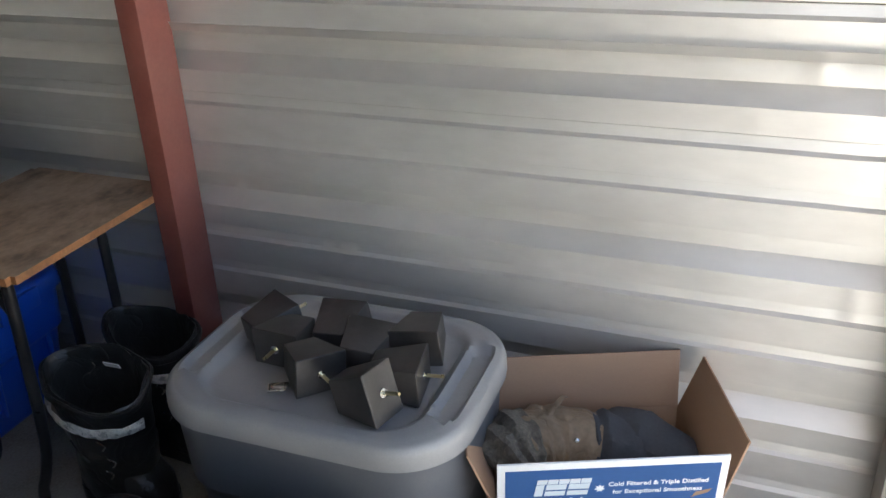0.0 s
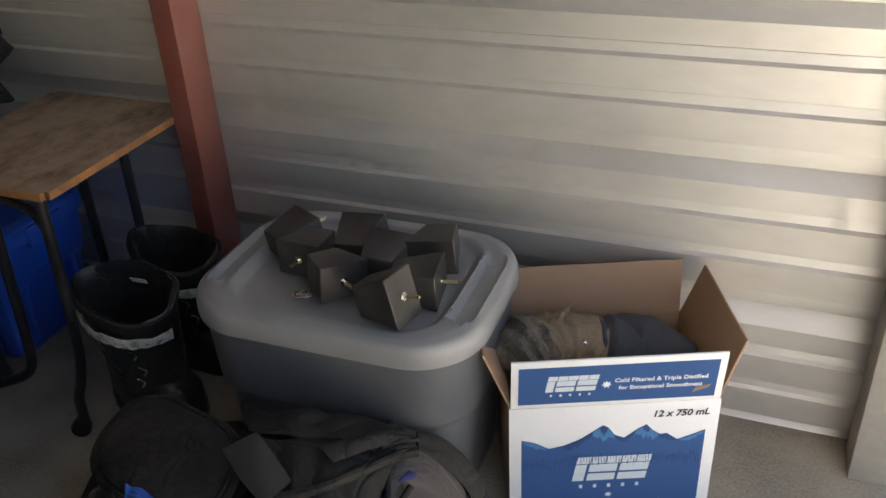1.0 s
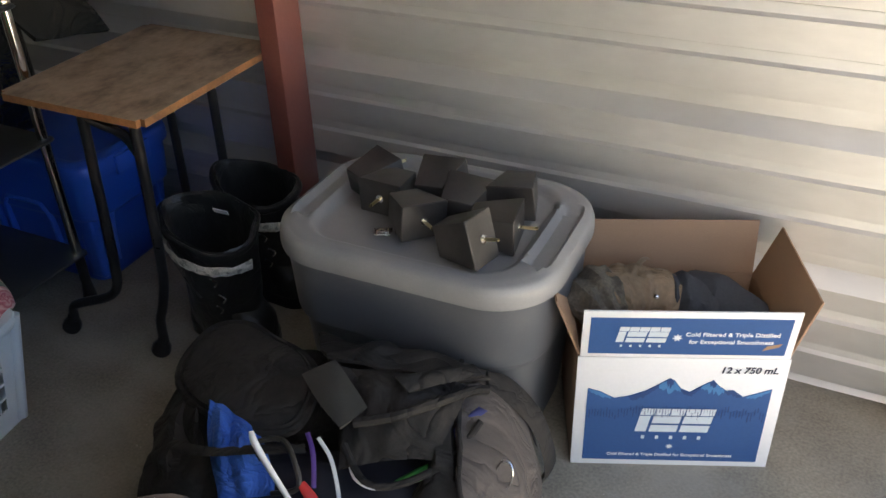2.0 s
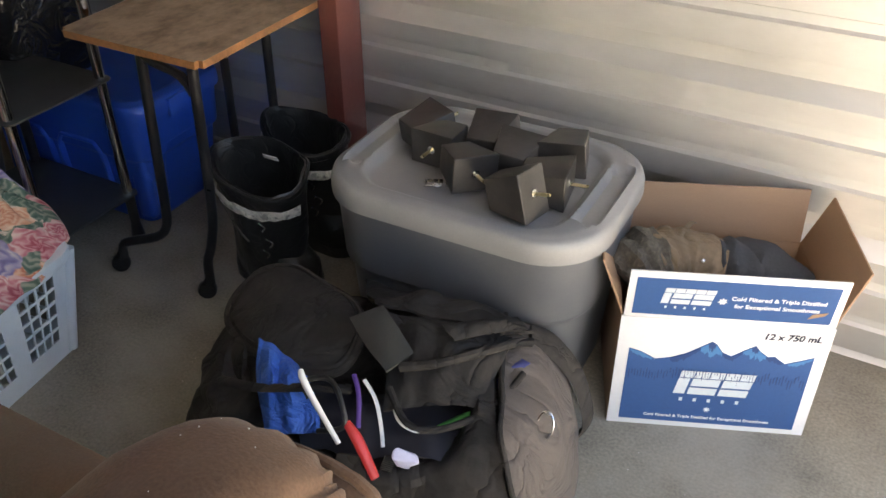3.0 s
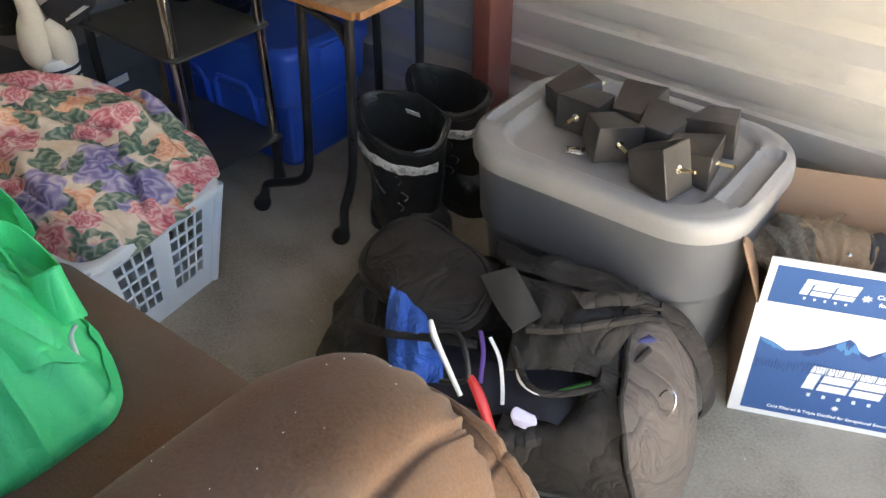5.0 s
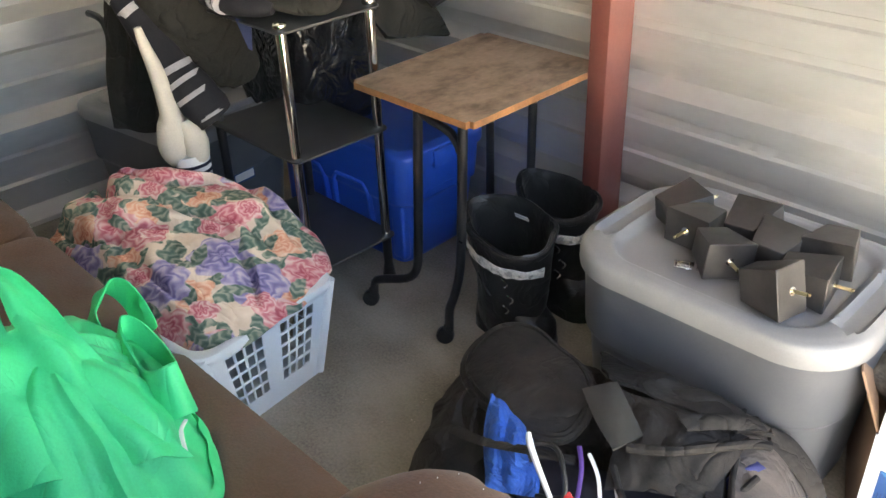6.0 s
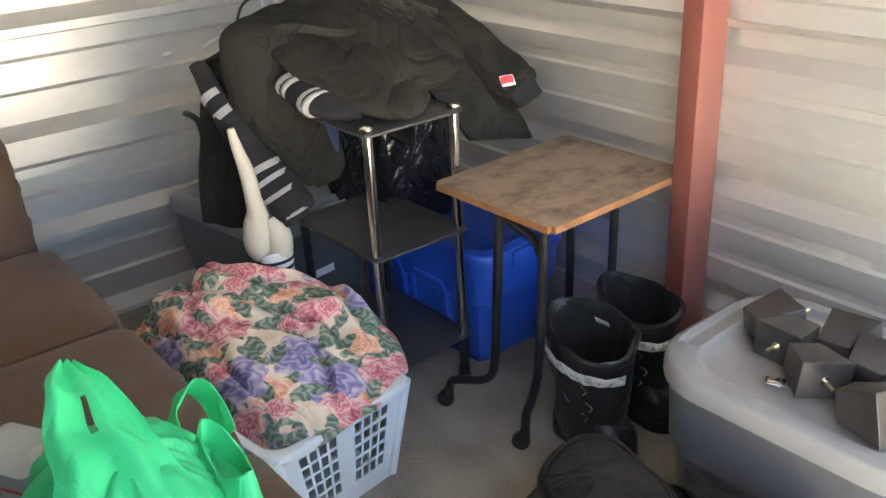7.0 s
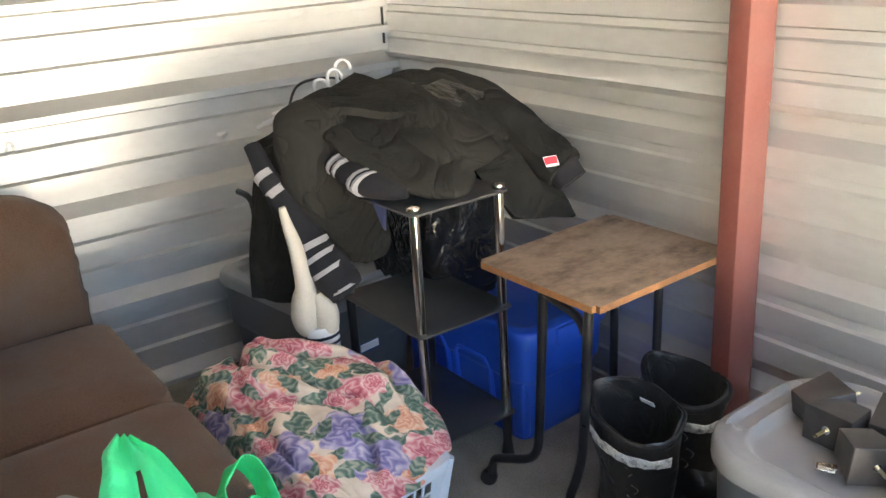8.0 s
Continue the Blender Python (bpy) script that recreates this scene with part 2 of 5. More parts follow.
def tube(pts, r, k=10, per=1, flat=1.0, wob=0.0, seed=0.0, freq=25.0, up=(0, 0, 1)):
    """A tube along a line. r: radius, or one radius a point. flat: squash across. wob: folds."""
    n0 = len(pts)
    rs = list(r) if isinstance(r, (list, tuple)) else [r] * n0
    if per > 1:
        line = smooth_line(pts, per)
        rs = [v[0] for v in smooth_line([(q, 0, 0) for q in rs], per)]
    else:
        line = [Vector(p) for p in pts]
    rings, side = [], None
    for i, p in enumerate(line):
        d = (line[min(i + 1, len(line) - 1)] - line[max(i - 1, 0)]).normalized()
        if side is None:
            side = d.cross(Vector(up))
            if side.length < 0.1:
                side = d.cross(Vector((1, 0, 0)))
        side = (side - d * side.dot(d)).normalized()
        other = d.cross(side)
        ring = []
        for j in range(k):
            a = 2 * math.pi * j / k
            q = side * math.cos(a) + other * math.sin(a) * flat
            w = 1.0
            if wob:
                w += wob * noise.noise((p + q * rs[i]) * freq + Vector((seed, seed * 2, 0))) * 1.6
                w += wob * 0.6 * math.sin(i * 1.3 + 2.0 * math.cos(a + seed))
            ring.append(p + q * rs[i] * w)
        rings.append(ring)
    return ring_loft(rings)


def rrect(hx, hy, r, z, n=6, cx=0.0, cy=0.0):
    r = min(r, hx - 1e-4, hy - 1e-4)
    pts = []
    for sx, sy, a0 in ((1, 1, 0), (-1, 1, 90), (-1, -1, 180), (1, -1, 270)):
        for i in range(n + 1):
            a = radians(a0 + 90 * i / n)
            pts.append(Vector((cx + sx * (hx - r) + r * math.cos(a), cy + sy * (hy - r) + r * math.sin(a), z)))
    return pts


def rr_loft(levels, n=6, cap0=True, cap1=True):
    """levels: (z, half x, half y, corner radius)."""
    return ring_loft([rrect(hx, hy, r, z, n) for z, hx, hy, r in levels], cap0, cap1)


def lathe(profile, k=28, cap0=True, cap1=True, squash=1.0):
    return ring_loft([[Vector((r * math.cos(2 * math.pi * j / k), squash * r * math.sin(2 * math.pi * j / k), z)) for j in range(k)] for r, z in profile], cap0, cap1)


def sheet(nu, nv, fn, thick=0.0):
    """A grid surface fn(u, v) with thickness along its normals."""
    bm = bmesh.new()
    g = [[bm.verts.new(fn(i / nu, j / nv)) for j in range(nv + 1)] for i in range(nu + 1)]
    for i in range(nu):
        for j in range(nv):
            bm.faces.new((g[i][j], g[i + 1][j], g[i + 1][j + 1], g[i][j + 1]))
    if thick:
        bm.normal_update()
        bmesh.ops.solidify(bm, geom=bm.faces[:], thickness=thick)
    return bm


def bend(p, amp, freq, seed=0.0):
    q = Vector(p) * freq + Vector((seed, seed * 1.7, -seed))
    return Vector((noise.noise(q), noise.noise(q + Vector((31, 7, 3))), noise.noise(q + Vector((5, 61, 11))))) * amp


def crumple(bm, amp, freq, seed=0.0):
    for v in bm.verts:
        v.co += bend(v.co, amp, freq, seed)
    return bm


def join(*bms):
    out = bmesh.new()
    for b in bms:
        me = bpy.data.meshes.new("tmp")
        b.to_mesh(me)
        b.free()
        out.from_mesh(me)
        bpy.data.meshes.remove(me)
    return out


# ---- the storage unit: ribbed steel walls, concrete floor, roof, open door at the east end ----
ROOM_X, ROOM_Y, ROOM_Z = 3.05, -3.05, 2.62
PITCH, GROOVE = 0.302, 0.940


def rib_profile(z0, z1, phase, deep, small):
    """Heights and offsets of a ribbed sheet from z0 to z1: a deep rib every PITCH and two shallow ones between."""
    pts = []
    k0 = int((z0 - phase) / PITCH) - 2
    for k in range(k0, k0 + int((z1 - z0) / PITCH) + 5):
        g = phase + k * PITCH
        if deep > 0:
            # grooves pressed away from the room, undercut at their upper lips
            rel = [(-0.246, 0), (-0.240, small * 0.7), (-0.2225, small), (-0.2195, small * 1.6), (-0.2185, small * 1.5), (-0.2178, 0),
                   (-0.158, 0), (-0.152, small * 0.7), (-0.1335, small), (-0.1305, small * 1.6), (-0.1295, small * 1.5), (-0.1288, 0),
                   (-0.084, 0), (-0.050, deep), (-0.020, deep), (-0.012, deep * 1.1), (-0.004, 0)]
        else:
            # ribs pressed into the room, with a steep underside
            rel = [(-0.246, 0), (-0.2445, small), (-0.222, small), (-0.214, 0), (-0.158, 0), (-0.1565, small), (-0.133, small), (-0.125, 0),
                   (-0.072, 0), (-0.062, deep), (-0.040, deep), (-0.002, 0)]
        pts += [(g + dz, o) for dz, o in rel]
    pts = [p for p in pts if z0 < p[0] < z1]
    return [(z0, 0.0)] + pts + [(z1, 0.0)]


def ribbed_wall(name, length, prof, to_world, label, dents, seed):
    """A ribbed sheet with long shallow waves and dents; to_world(along, out, z)."""
    nu = int(length / 0.014)

    def wave(u, z):
        w = 0.0022 * noise.noise(Vector((u * 1.7, z * 6.0, seed))) + 0.0010 * noise.noise(Vector((u * 7, z * 16, seed + 4)))
        for du, dz, r, d in dents:
            q = ((u - du) ** 2 + (z - dz) ** 2) / (r * r)
            if q < 6:
                w += d * math.exp(-q)
        return w
    bm = bmesh.new()
    cols = []
    for i in range(nu + 1):
        u = -0.06 + (length + 0.06) * i / nu
        cols.append([bm.verts.new(to_world(u, o + wave(u, z), z)) for z, o in prof])
    for a, b in zip(cols, cols[1:]):
        for j in range(len(prof) - 1):
            bm.faces.new((a[j], b[j], b[j + 1], a[j + 1]))
    bm.normal_update()
    bmesh.ops.solidify(bm, geom=bm.faces[:], thickness=0.0012)
    w = part(name, bm, STEEL, None, label)
    return tagged(w, label, "wall", kind="structure")


random.seed(4)
dents_n = [(random.uniform(1.6, 3.0), random.uniform(0.45, 1.05), random.uniform(0.012, 0.022), random.uniform(-0.006, 0.006)) for _ in range(34)]
dents_w = [(random.uniform(0.3, 2.0), random.uniform(0.2, 1.3), random.uniform(0.012, 0.02), random.uniform(-0.005, 0.005)) for _ in range(18)]


def lower_sheet(u, o, z):
    """The top edge springs forward from the sheet behind it, by an uneven amount."""
    k = max(0.0, (z - 0.934) / 0.02)
    return (u, o - k * (0.0105 + 0.005 * noise.noise(Vector((u * 2.6, 0, 2)))), z + k * 0.003 * noise.noise(Vector((u * 1.7, 3, 0))))


north = ribbed_wall("wall_north", ROOM_X, rib_profile(-0.01, 0.954, GROOVE, 0.033, 0.0115), lower_sheet,
                    "dented galvanised ribbed steel partition wall", dents_n, 1.0)


def upper_sheet(u, o, z):
    return (u, o + 0.013, z)


ribbed_wall("wall_north_upper", ROOM_X, rib_profile(0.945, ROOM_Z, GROOVE, 0.033, 0.0115), upper_sheet,
            "upper galvanised ribbed steel sheet lapped behind the lower one", [(d[0], d[1] + 0.55, d[2], d[3]) for d in dents_n], 2.0)
ribbed_wall("wall_west", -ROOM_Y, rib_profile(-0.01, ROOM_Z, 0.960, -0.038, -0.010), lambda u, o, z: (-o, -u, z),
            "galvanised ribbed steel end wall with ribs facing inwards", dents_w, 5.0)
ribbed_wall("wall_south", ROOM_X, rib_profile(-0.01, ROOM_Z, GROOVE, 0.030, 0.0085), lambda u, o, z: (u, ROOM_Y - o, z),
            "galvanised ribbed steel partition wall", dents_w, 7.0)

bm = box(ROOM_X + 0.3, -ROOM_Y + 0.3, 0.1, (ROOM_X / 2, ROOM_Y / 2, -0.05), 0)
bmesh.ops.subdivide_edges(bm, edges=bm.edges[:], cuts=12, use_grid_fill=True)
tagged(part("floor", bm, CONC, smooth=False), "dusty grey concrete floor", "floor", kind="structure")
tagged(part("ground", box(1600, 1600, 0.2, (0, 0, -0.145), 0), GROUND, smooth=False), "pale gravel yard in front of the door", "ground", kind="structure")
# unseen ceiling added to close the room, dark to limit bounce
tagged(part("ceiling", box(ROOM_X + 0.3, -ROOM_Y + 0.3, 0.04, (ROOM_X / 2, ROOM_Y / 2, ROOM_Z + 0.03), 0), ROOF, smooth=False), "unseen roof slab, kept dark to cut bounced light", "ceiling", kind="structure")
tagged(part("trim", box(0.10, 0.10, ROOM_Z, (3.0, -0.055, ROOM_Z / 2), 0.004), JAMB), "dull galvanised steel door jamb", "trim", kind="structure")
tagged(part("trim", box(0.10, 0.60, ROOM_Z, (3.0, ROOM_Y + 0.30, ROOM_Z / 2), 0.004), JAMB), "dull galvanised steel door jamb", "trim", kind="structure")
tagged(part("lintel", box(0.12, -ROOM_Y, 0.46, (3.0, ROOM_Y / 2, ROOM_Z - 0.23), 0.004), WHITEP), "white steel header over the open door", "trim", kind="structure")

# red steel post by the north wall
post = part("post", join(box(0.052, 0.094, ROOM_Z, (0, 0, ROOM_Z / 2), 0.005), box(0.09, 0.12, 0.008, (0, -0.01, 0.004), 0.002)), RED)
post.matrix_world = pose(1.511, -0.048, 0)
tagged(post, "red-primed square steel post by the wall", "post", kind="structure")


# ---- storage totes ----
def step(a, b, x):
    k = min(1.0, max(0.0, (x - a) / (b - a)))
    return k * k * (3 - 2 * k)


def rr_dist(x, y, hx, hy, r):
    """Signed distance to a rounded rectangle, negative inside."""
    qx, qy = abs(x) - hx + r, abs(y) - hy + r
    return math.hypot(max(qx, 0), max(qy, 0)) + min(max(qx, qy), 0) - r


def even_ring(pts, count):
    """The same closed outline with its points spaced evenly by share of its length."""
    pts = list(pts) + [pts[0]]
    run = [0.0]
    for p, q in zip(pts, pts[1:]):
        run.append(run[-1] + (q - p).length)
    out, j = [], 0
    for i in range(count):
        d = run[-1] * i / count
        while run[j + 1] < d:
            j += 1
        out.append(pts[j].lerp(pts[j + 1], (d - run[j]) / max(1e-9, run[j + 1] - run[j])))
    return out


def lid_mesh(hx, hy, r, zl, well, grips):
    """A lid with a rolled skirt, a broad flat border, a sunk well and a sunk grip at either end."""
    top = zl + 0.050

    def h(x, y):
        z = top - 0.015 * step(0.006, -0.010, rr_dist(x, y, hx * well[0], hy * well[1], r * 0.55))
        if grips:
            for s in (-1, 1):
                d = rr_dist(x - s * hx * 0.845, y, 0.024, hy * 0.55, 0.022)
                z += 0.004 * math.exp(-(d / 0.006) ** 2) - 0.013 * step(0.001, -0.007, d)
        return z + 0.0012 * noise.noise(Vector((x * 9, y * 9, hx * 7)))
    rings = []
    for f, z in ((0.962, zl + 0.003), (0.995, zl + 0.002), (1.0, zl + 0.010), (0.998, zl + 0.030), (0.985, zl + 0.042)):
        rings.append(even_ring(rrect(hx * f, hy * f, r * f, z, 12), 104))
    for k in range(46):
        f = 0.965 * (1 - k / 46) ** 0.8
        rings.append([Vector((p.x, p.y, h(p.x, p.y) - 0.004 * step(0.90, 0.965, f))) for p in even_ring(rrect(hx * f, hy * f, r * f, 0, 12), 104)])
    return ring_loft(rings)


def tote(name, label, body_mat, lid_mat, at, rz, hx, hy, h, r=0.09, handles=True, lid_label="", well=(0.72, 0.80)):
    t = thing(name, label, "storage tote", at, rz)
    zl = h - 0.055
    body = rr_loft([(0.0, hx * 0.80, hy * 0.78, r * 0.6), (0.006, hx * 0.815, hy * 0.795, r * 0.7), (0.016, hx * 0.825, hy * 0.805, r * 0.75), (zl * 0.60, hx * 0.895, hy * 0.88, r * 0.85),
                    (zl * 0.62, hx * 0.90, hy * 0.885, r * 0.85), (zl * 0.645, hx * 0.93, hy * 0.925, r * 0.9), (zl * 0.66, hx * 0.935, hy * 0.93, r * 0.9), (zl + 0.006, hx * 0.962, hy * 0.957, r * 0.95)], 9)
    part("body", body, body_mat, t)
    part("lid", lid_mesh(hx, hy, r, zl, well, handles), lid_mat, t, lid_label)
    return t, zl


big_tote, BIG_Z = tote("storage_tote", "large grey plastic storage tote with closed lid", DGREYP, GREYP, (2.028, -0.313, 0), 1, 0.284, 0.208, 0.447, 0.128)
blue_tote, _ = tote("storage_tote", "blue plastic storage tote under the glass rack", BLUEP, BLUEP, (0.81, -0.197, 0), 2, 0.30, 0.165, 0.36, 0.05, False, "", (0.86, 0.78))
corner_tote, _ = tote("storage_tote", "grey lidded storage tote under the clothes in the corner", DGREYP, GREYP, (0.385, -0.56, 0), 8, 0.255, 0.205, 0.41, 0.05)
part("label", box(0.003, 0.075, 0.085, (0.231, 0.0, 0.235), 0), PRINTB, corner_tote, "blue and white product label", smooth=False)
part("label_print", box(0.003, 0.066, 0.022, (0.234, 0.0, 0.210), 0), WHITEP, corner_tote, smooth=False)


def arch_frame(w, h, t=0.010):
    """A raised moulded frame with rounded upper corners, lying in the xz plane."""
    line = [(-w, 0, 0), (-w, 0, h * 0.75), (-w * 0.8, 0, h * 0.96), (-w * 0.6, 0, h), (w * 0.6, 0, h), (w * 0.8, 0, h * 0.96), (w, 0, h * 0.75), (w, 0, 0)]
    return tube(line, t, 8, 3, 0.6)


for x in (-0.13, 0.06):
    part("moulded_frame", arch_frame(0.075, 0.17), BLUEP, blue_tote, m=pose(x, -0.141, 0.055, 4, 0, 0))
part("moulded_frame", arch_frame(0.085, 0.17), BLUEP, blue_tote, m=pose(0.258, 0.0, 0.055, 5, 0, 90))
for sx in (-1, 1):
    part("latch", box(0.014, 0.12, 0.050, (sx * 0.301, 0, 0.318), 0.006), BLUEP, blue_tote)
    part("corner_column", box(0.05, 0.03, 0.20, (sx * 0.232, -0.128, 0.12), 0.012, seg=3), BLUEP, blue_tote)

# ---- furniture feet with bolts, lying on the lid ----
def foot():
    f = thing("furniture_foot", "black tapered wooden furniture foot with a threaded bolt", "furniture foot", group="furniture feet on the tote lid")
    bm = rr_loft([(-0.088, 0.0285, 0.0235, 0.0025), (-0.0865, 0.030, 0.025, 0.0025), (-0.0015, 0.046, 0.035, 0.0025), (0.0, 0.0448, 0.0338, 0.0025)], 2)
    part("block", bm, BLACKW, f)
    part("washer", lathe([(0.008, 0.0), (0.008, 0.0012), (0.0035, 0.0014)], 14), SILVER, f)
    part("bolt", tube([(0, 0, 0.0), (0, 0, 0.034)], 0.0032, 8), BRASS, f, "brass-coloured threaded bolt")
    return f


# middle of the bolted face and the three turns of each foot
FEET = [(2.180, -0.441, 0.487, 7.7, -73.3, 160.3), (2.050, -0.407, 0.472, 88.2, 6.5, 54.6), (1.929, -0.358, 0.467, 88.5, -0.2, -2.8),
        (2.210, -0.348, 0.467, 89.1, -0.7, 99.9), (2.168, -0.288, 0.473, 90.6, -6.0, 6.6), (2.078, -0.263, 0.471, 87.9, -5.1, -175.5),
        (2.006, -0.219, 0.477, 80.0, 4.0, -178.3), (1.889, -0.234, 0.469, 82.3, 2.0, 151.0)]
proto = foot()
LIDTOP = BIG_Z + 0.039
for i, row in enumerate(FEET):
    if i == 0:
        proto.matrix_basis = pose(*row)
    else:
        copy_thing(proto, pose(*row))
# ---- cardboard box of bottles, open flaps ----
BW, BD, BH = 0.375, 0.275, 0.268
carton = thing("cardboard_box", "open white and blue printed cardboard bottle carton", "box", (2.355, -0.416, 0), 22.9)
T = 0.004
part("panel", box(BW, T, BH, (BW / 2, T / 2, BH / 2), 0.001), WHITEP, carton, "white printed front panel")
part("panel", box(BW, T, BH, (BW / 2, BD - T / 2, BH / 2), 0.001), CARD, carton)
part("panel", box(T, BD - 2 * T, BH, (T / 2, BD / 2, BH / 2), 0.001), CARD, carton)
part("panel", box(T, BD - 2 * T, BH, (BW - T / 2, BD / 2, BH / 2), 0.001), CARD, carton)
part("bottom", box(BW - 2 * T, BD - 2 * T, T, (BW / 2, BD / 2, T / 2 + 0.001), 0), CARD, carton)


def flap(length, depth, hinge, rz, tilt, material, taper=0.0, label=""):
    bm = box(length, T, depth, (0, 0, depth / 2), 0.001)
    for v in bm.verts:
        if v.co.z > depth * 0.5:
            v.co.x *= 1 - taper
    return part("flap", bm, material, carton, label, m=pose(*hinge, 0, 0, rz) @ pose(0, 0, 0, tilt, 0, 0))


front_flap = flap(BW - 0.006, 0.112, (BW / 2, T / 2, BH + 0.001), 0, 7, WHITEP, 0, "white and blue printed flap")
flap(BW - 0.006, 0.115, (BW / 2, BD - T / 2, BH + 0.001), 0, -8, CARD, 0)
flap(BD - 0.012, 0.12, (T / 2, BD / 2, BH + 0.001), 90, -22, CARD, 0.05)
flap(BD - 0.012, 0.12, (BW - T / 2, BD / 2, BH + 0.001), 90, 18, CARD, 0.05)

tagged(part("corner_gap", box(0.007, 0.007, 1.6, (0.006, -0.006, 1.78), 0.001), BLACKR), "dark open joint in the corner of the sheet walls", "trim", kind="structure")

# ---- typing table on castors ----
table = thing("side_table", "small worn wooden-topped side table with black metal legs on castors", "table")
TZ = 0.603
CORN = [(1.108, -0.492), (1.492, -0.490), (1.482, -0.022), (1.088, -0.022)]
bm = bmesh.new()
ring = [bm.verts.new((x, y, TZ)) for x, y in CORN]
bm.faces.new(ring)
geo = bmesh.ops.extrude_face_region(bm, geom=bm.faces[:])
bmesh.ops.translate(bm, vec=(0, 0, -0.016), verts=[v for v in geo["geom"] if isinstance(v, bmesh.types.BMVert)])
bmesh.ops.bevel(bm, geom=[e for e in bm.edges if abs(e.verts[0].co.z - e.verts[1].co.z) > 0.01], offset=0.012, segments=4, affect="EDGES")
bm.normal_update()
for f in bm.faces:
    f.material_index = 0 if abs(f.normal.z) > 0.9 and f.calc_center_median().z > TZ - 0.003 else 1
part("tabletop", bm, [WOODT, WOODE], table, "stained wood top with worn orange edge")
for pts in ([(1.297, -0.455, 0.587), (1.285, -0.455, 0.40), (1.272, -0.455, 0.20), (1.262, -0.458, 0.135), (1.235, -0.468, 0.105), (1.175, -0.494, 0.088), (1.152, -0.503, 0.075), (1.146, -0.505, 0.040)],
            [(1.437, -0.455, 0.587), (1.430, -0.456, 0.40), (1.423, -0.460, 0.22), (1.414, -0.472, 0.14), (1.406, -0.483, 0.10), (1.404, -0.485, 0.040)],
            [(1.345, -0.12, 0.587), (1.342, -0.12, 0.30), (1.340, -0.12, 0.03)], [(1.192, -0.11, 0.587), (1.190, -0.11, 0.30), (1.188, -0.11, 0.03)]):
    leg = part("leg", tube(pts, 0.0115, 10, 3), BLACKM, table)
    x, y = pts[-1][0], pts[-1][1]
    part("castor", lathe([(0.006, -0.011), (0.020, -0.011), (0.022, -0.007), (0.022, 0.007), (0.020, 0.011), (0.006, 0.011)], 16), BLACKR, leg, m=pose(x - 0.008, y - 0.006, 0.0225, 90, 0, 35))
    part("castor_fork", tube([(x, y, 0.058), (x - 0.002, y - 0.001, 0.046), (x - 0.008, y - 0.006, 0.0225)], [0.011, 0.013, 0.008], 8, 2), BLACKM, leg)
for pts in ([(1.297, -0.455, 0.572), (1.33, -0.455, 0.560), (1.40, -0.455, 0.545), (1.428, -0.455, 0.510)], [(1.192, -0.11, 0.578), (1.345, -0.12, 0.578)],
            [(1.297, -0.455, 0.578), (1.20, -0.11, 0.578)], [(1.437, -0.455, 0.578), (1.345, -0.12, 0.578)]):
    part("rail", tube(pts, 0.010, 8, 3), BLACKM, table)

# ---- glass rack ----
rack = thing("glass_rack", "smoked glass shelf rack with chrome uprights", "rack")
RX0, RX1, RY0, RY1 = 0.735, 1.071, -0.639, -0.390
for z in (0.752, 0.447, 0.14):
    part("shelf", rr_loft([(z - 0.008, 0.187, 0.142, 0.02), (z - 0.006, 0.19, 0.145, 0.02), (z - 0.002, 0.19, 0.145, 0.02), (z, 0.187, 0.142, 0.02)], 4), GLASSB, rack,
         m=pose((RX0 + RX1) / 2, (RY0 + RY1) / 2, 0))
for x, y, mt in ((RX1, RY0, CHROME), (RX1, RY1, CHROME), (RX0, RY1, BLACKM), (RX0, RY0, BLACKM)):
    for a, b in ((0.06, 0.132), (0.14, 0.438), (0.447, 0.744)):
        part("upright", lathe([(0.0125, a + 0.001), (0.0125, b)], 14), mt if a > 0.1 else BLACKM, rack, m=pose(x, y, 0))
    part("cap", lathe([(0.015, 0.753), (0.017, 0.757), (0.016, 0.763), (0.008, 0.766)], 14), CHROME, rack, "chrome cap", m=pose(x, y, 0))
    part("foot", lathe([(0.016, 0.0), (0.018, 0.01), (0.012, 0.05), (0.012, 0.061)], 12), BLACKR, rack, m=pose(x, y, 0))


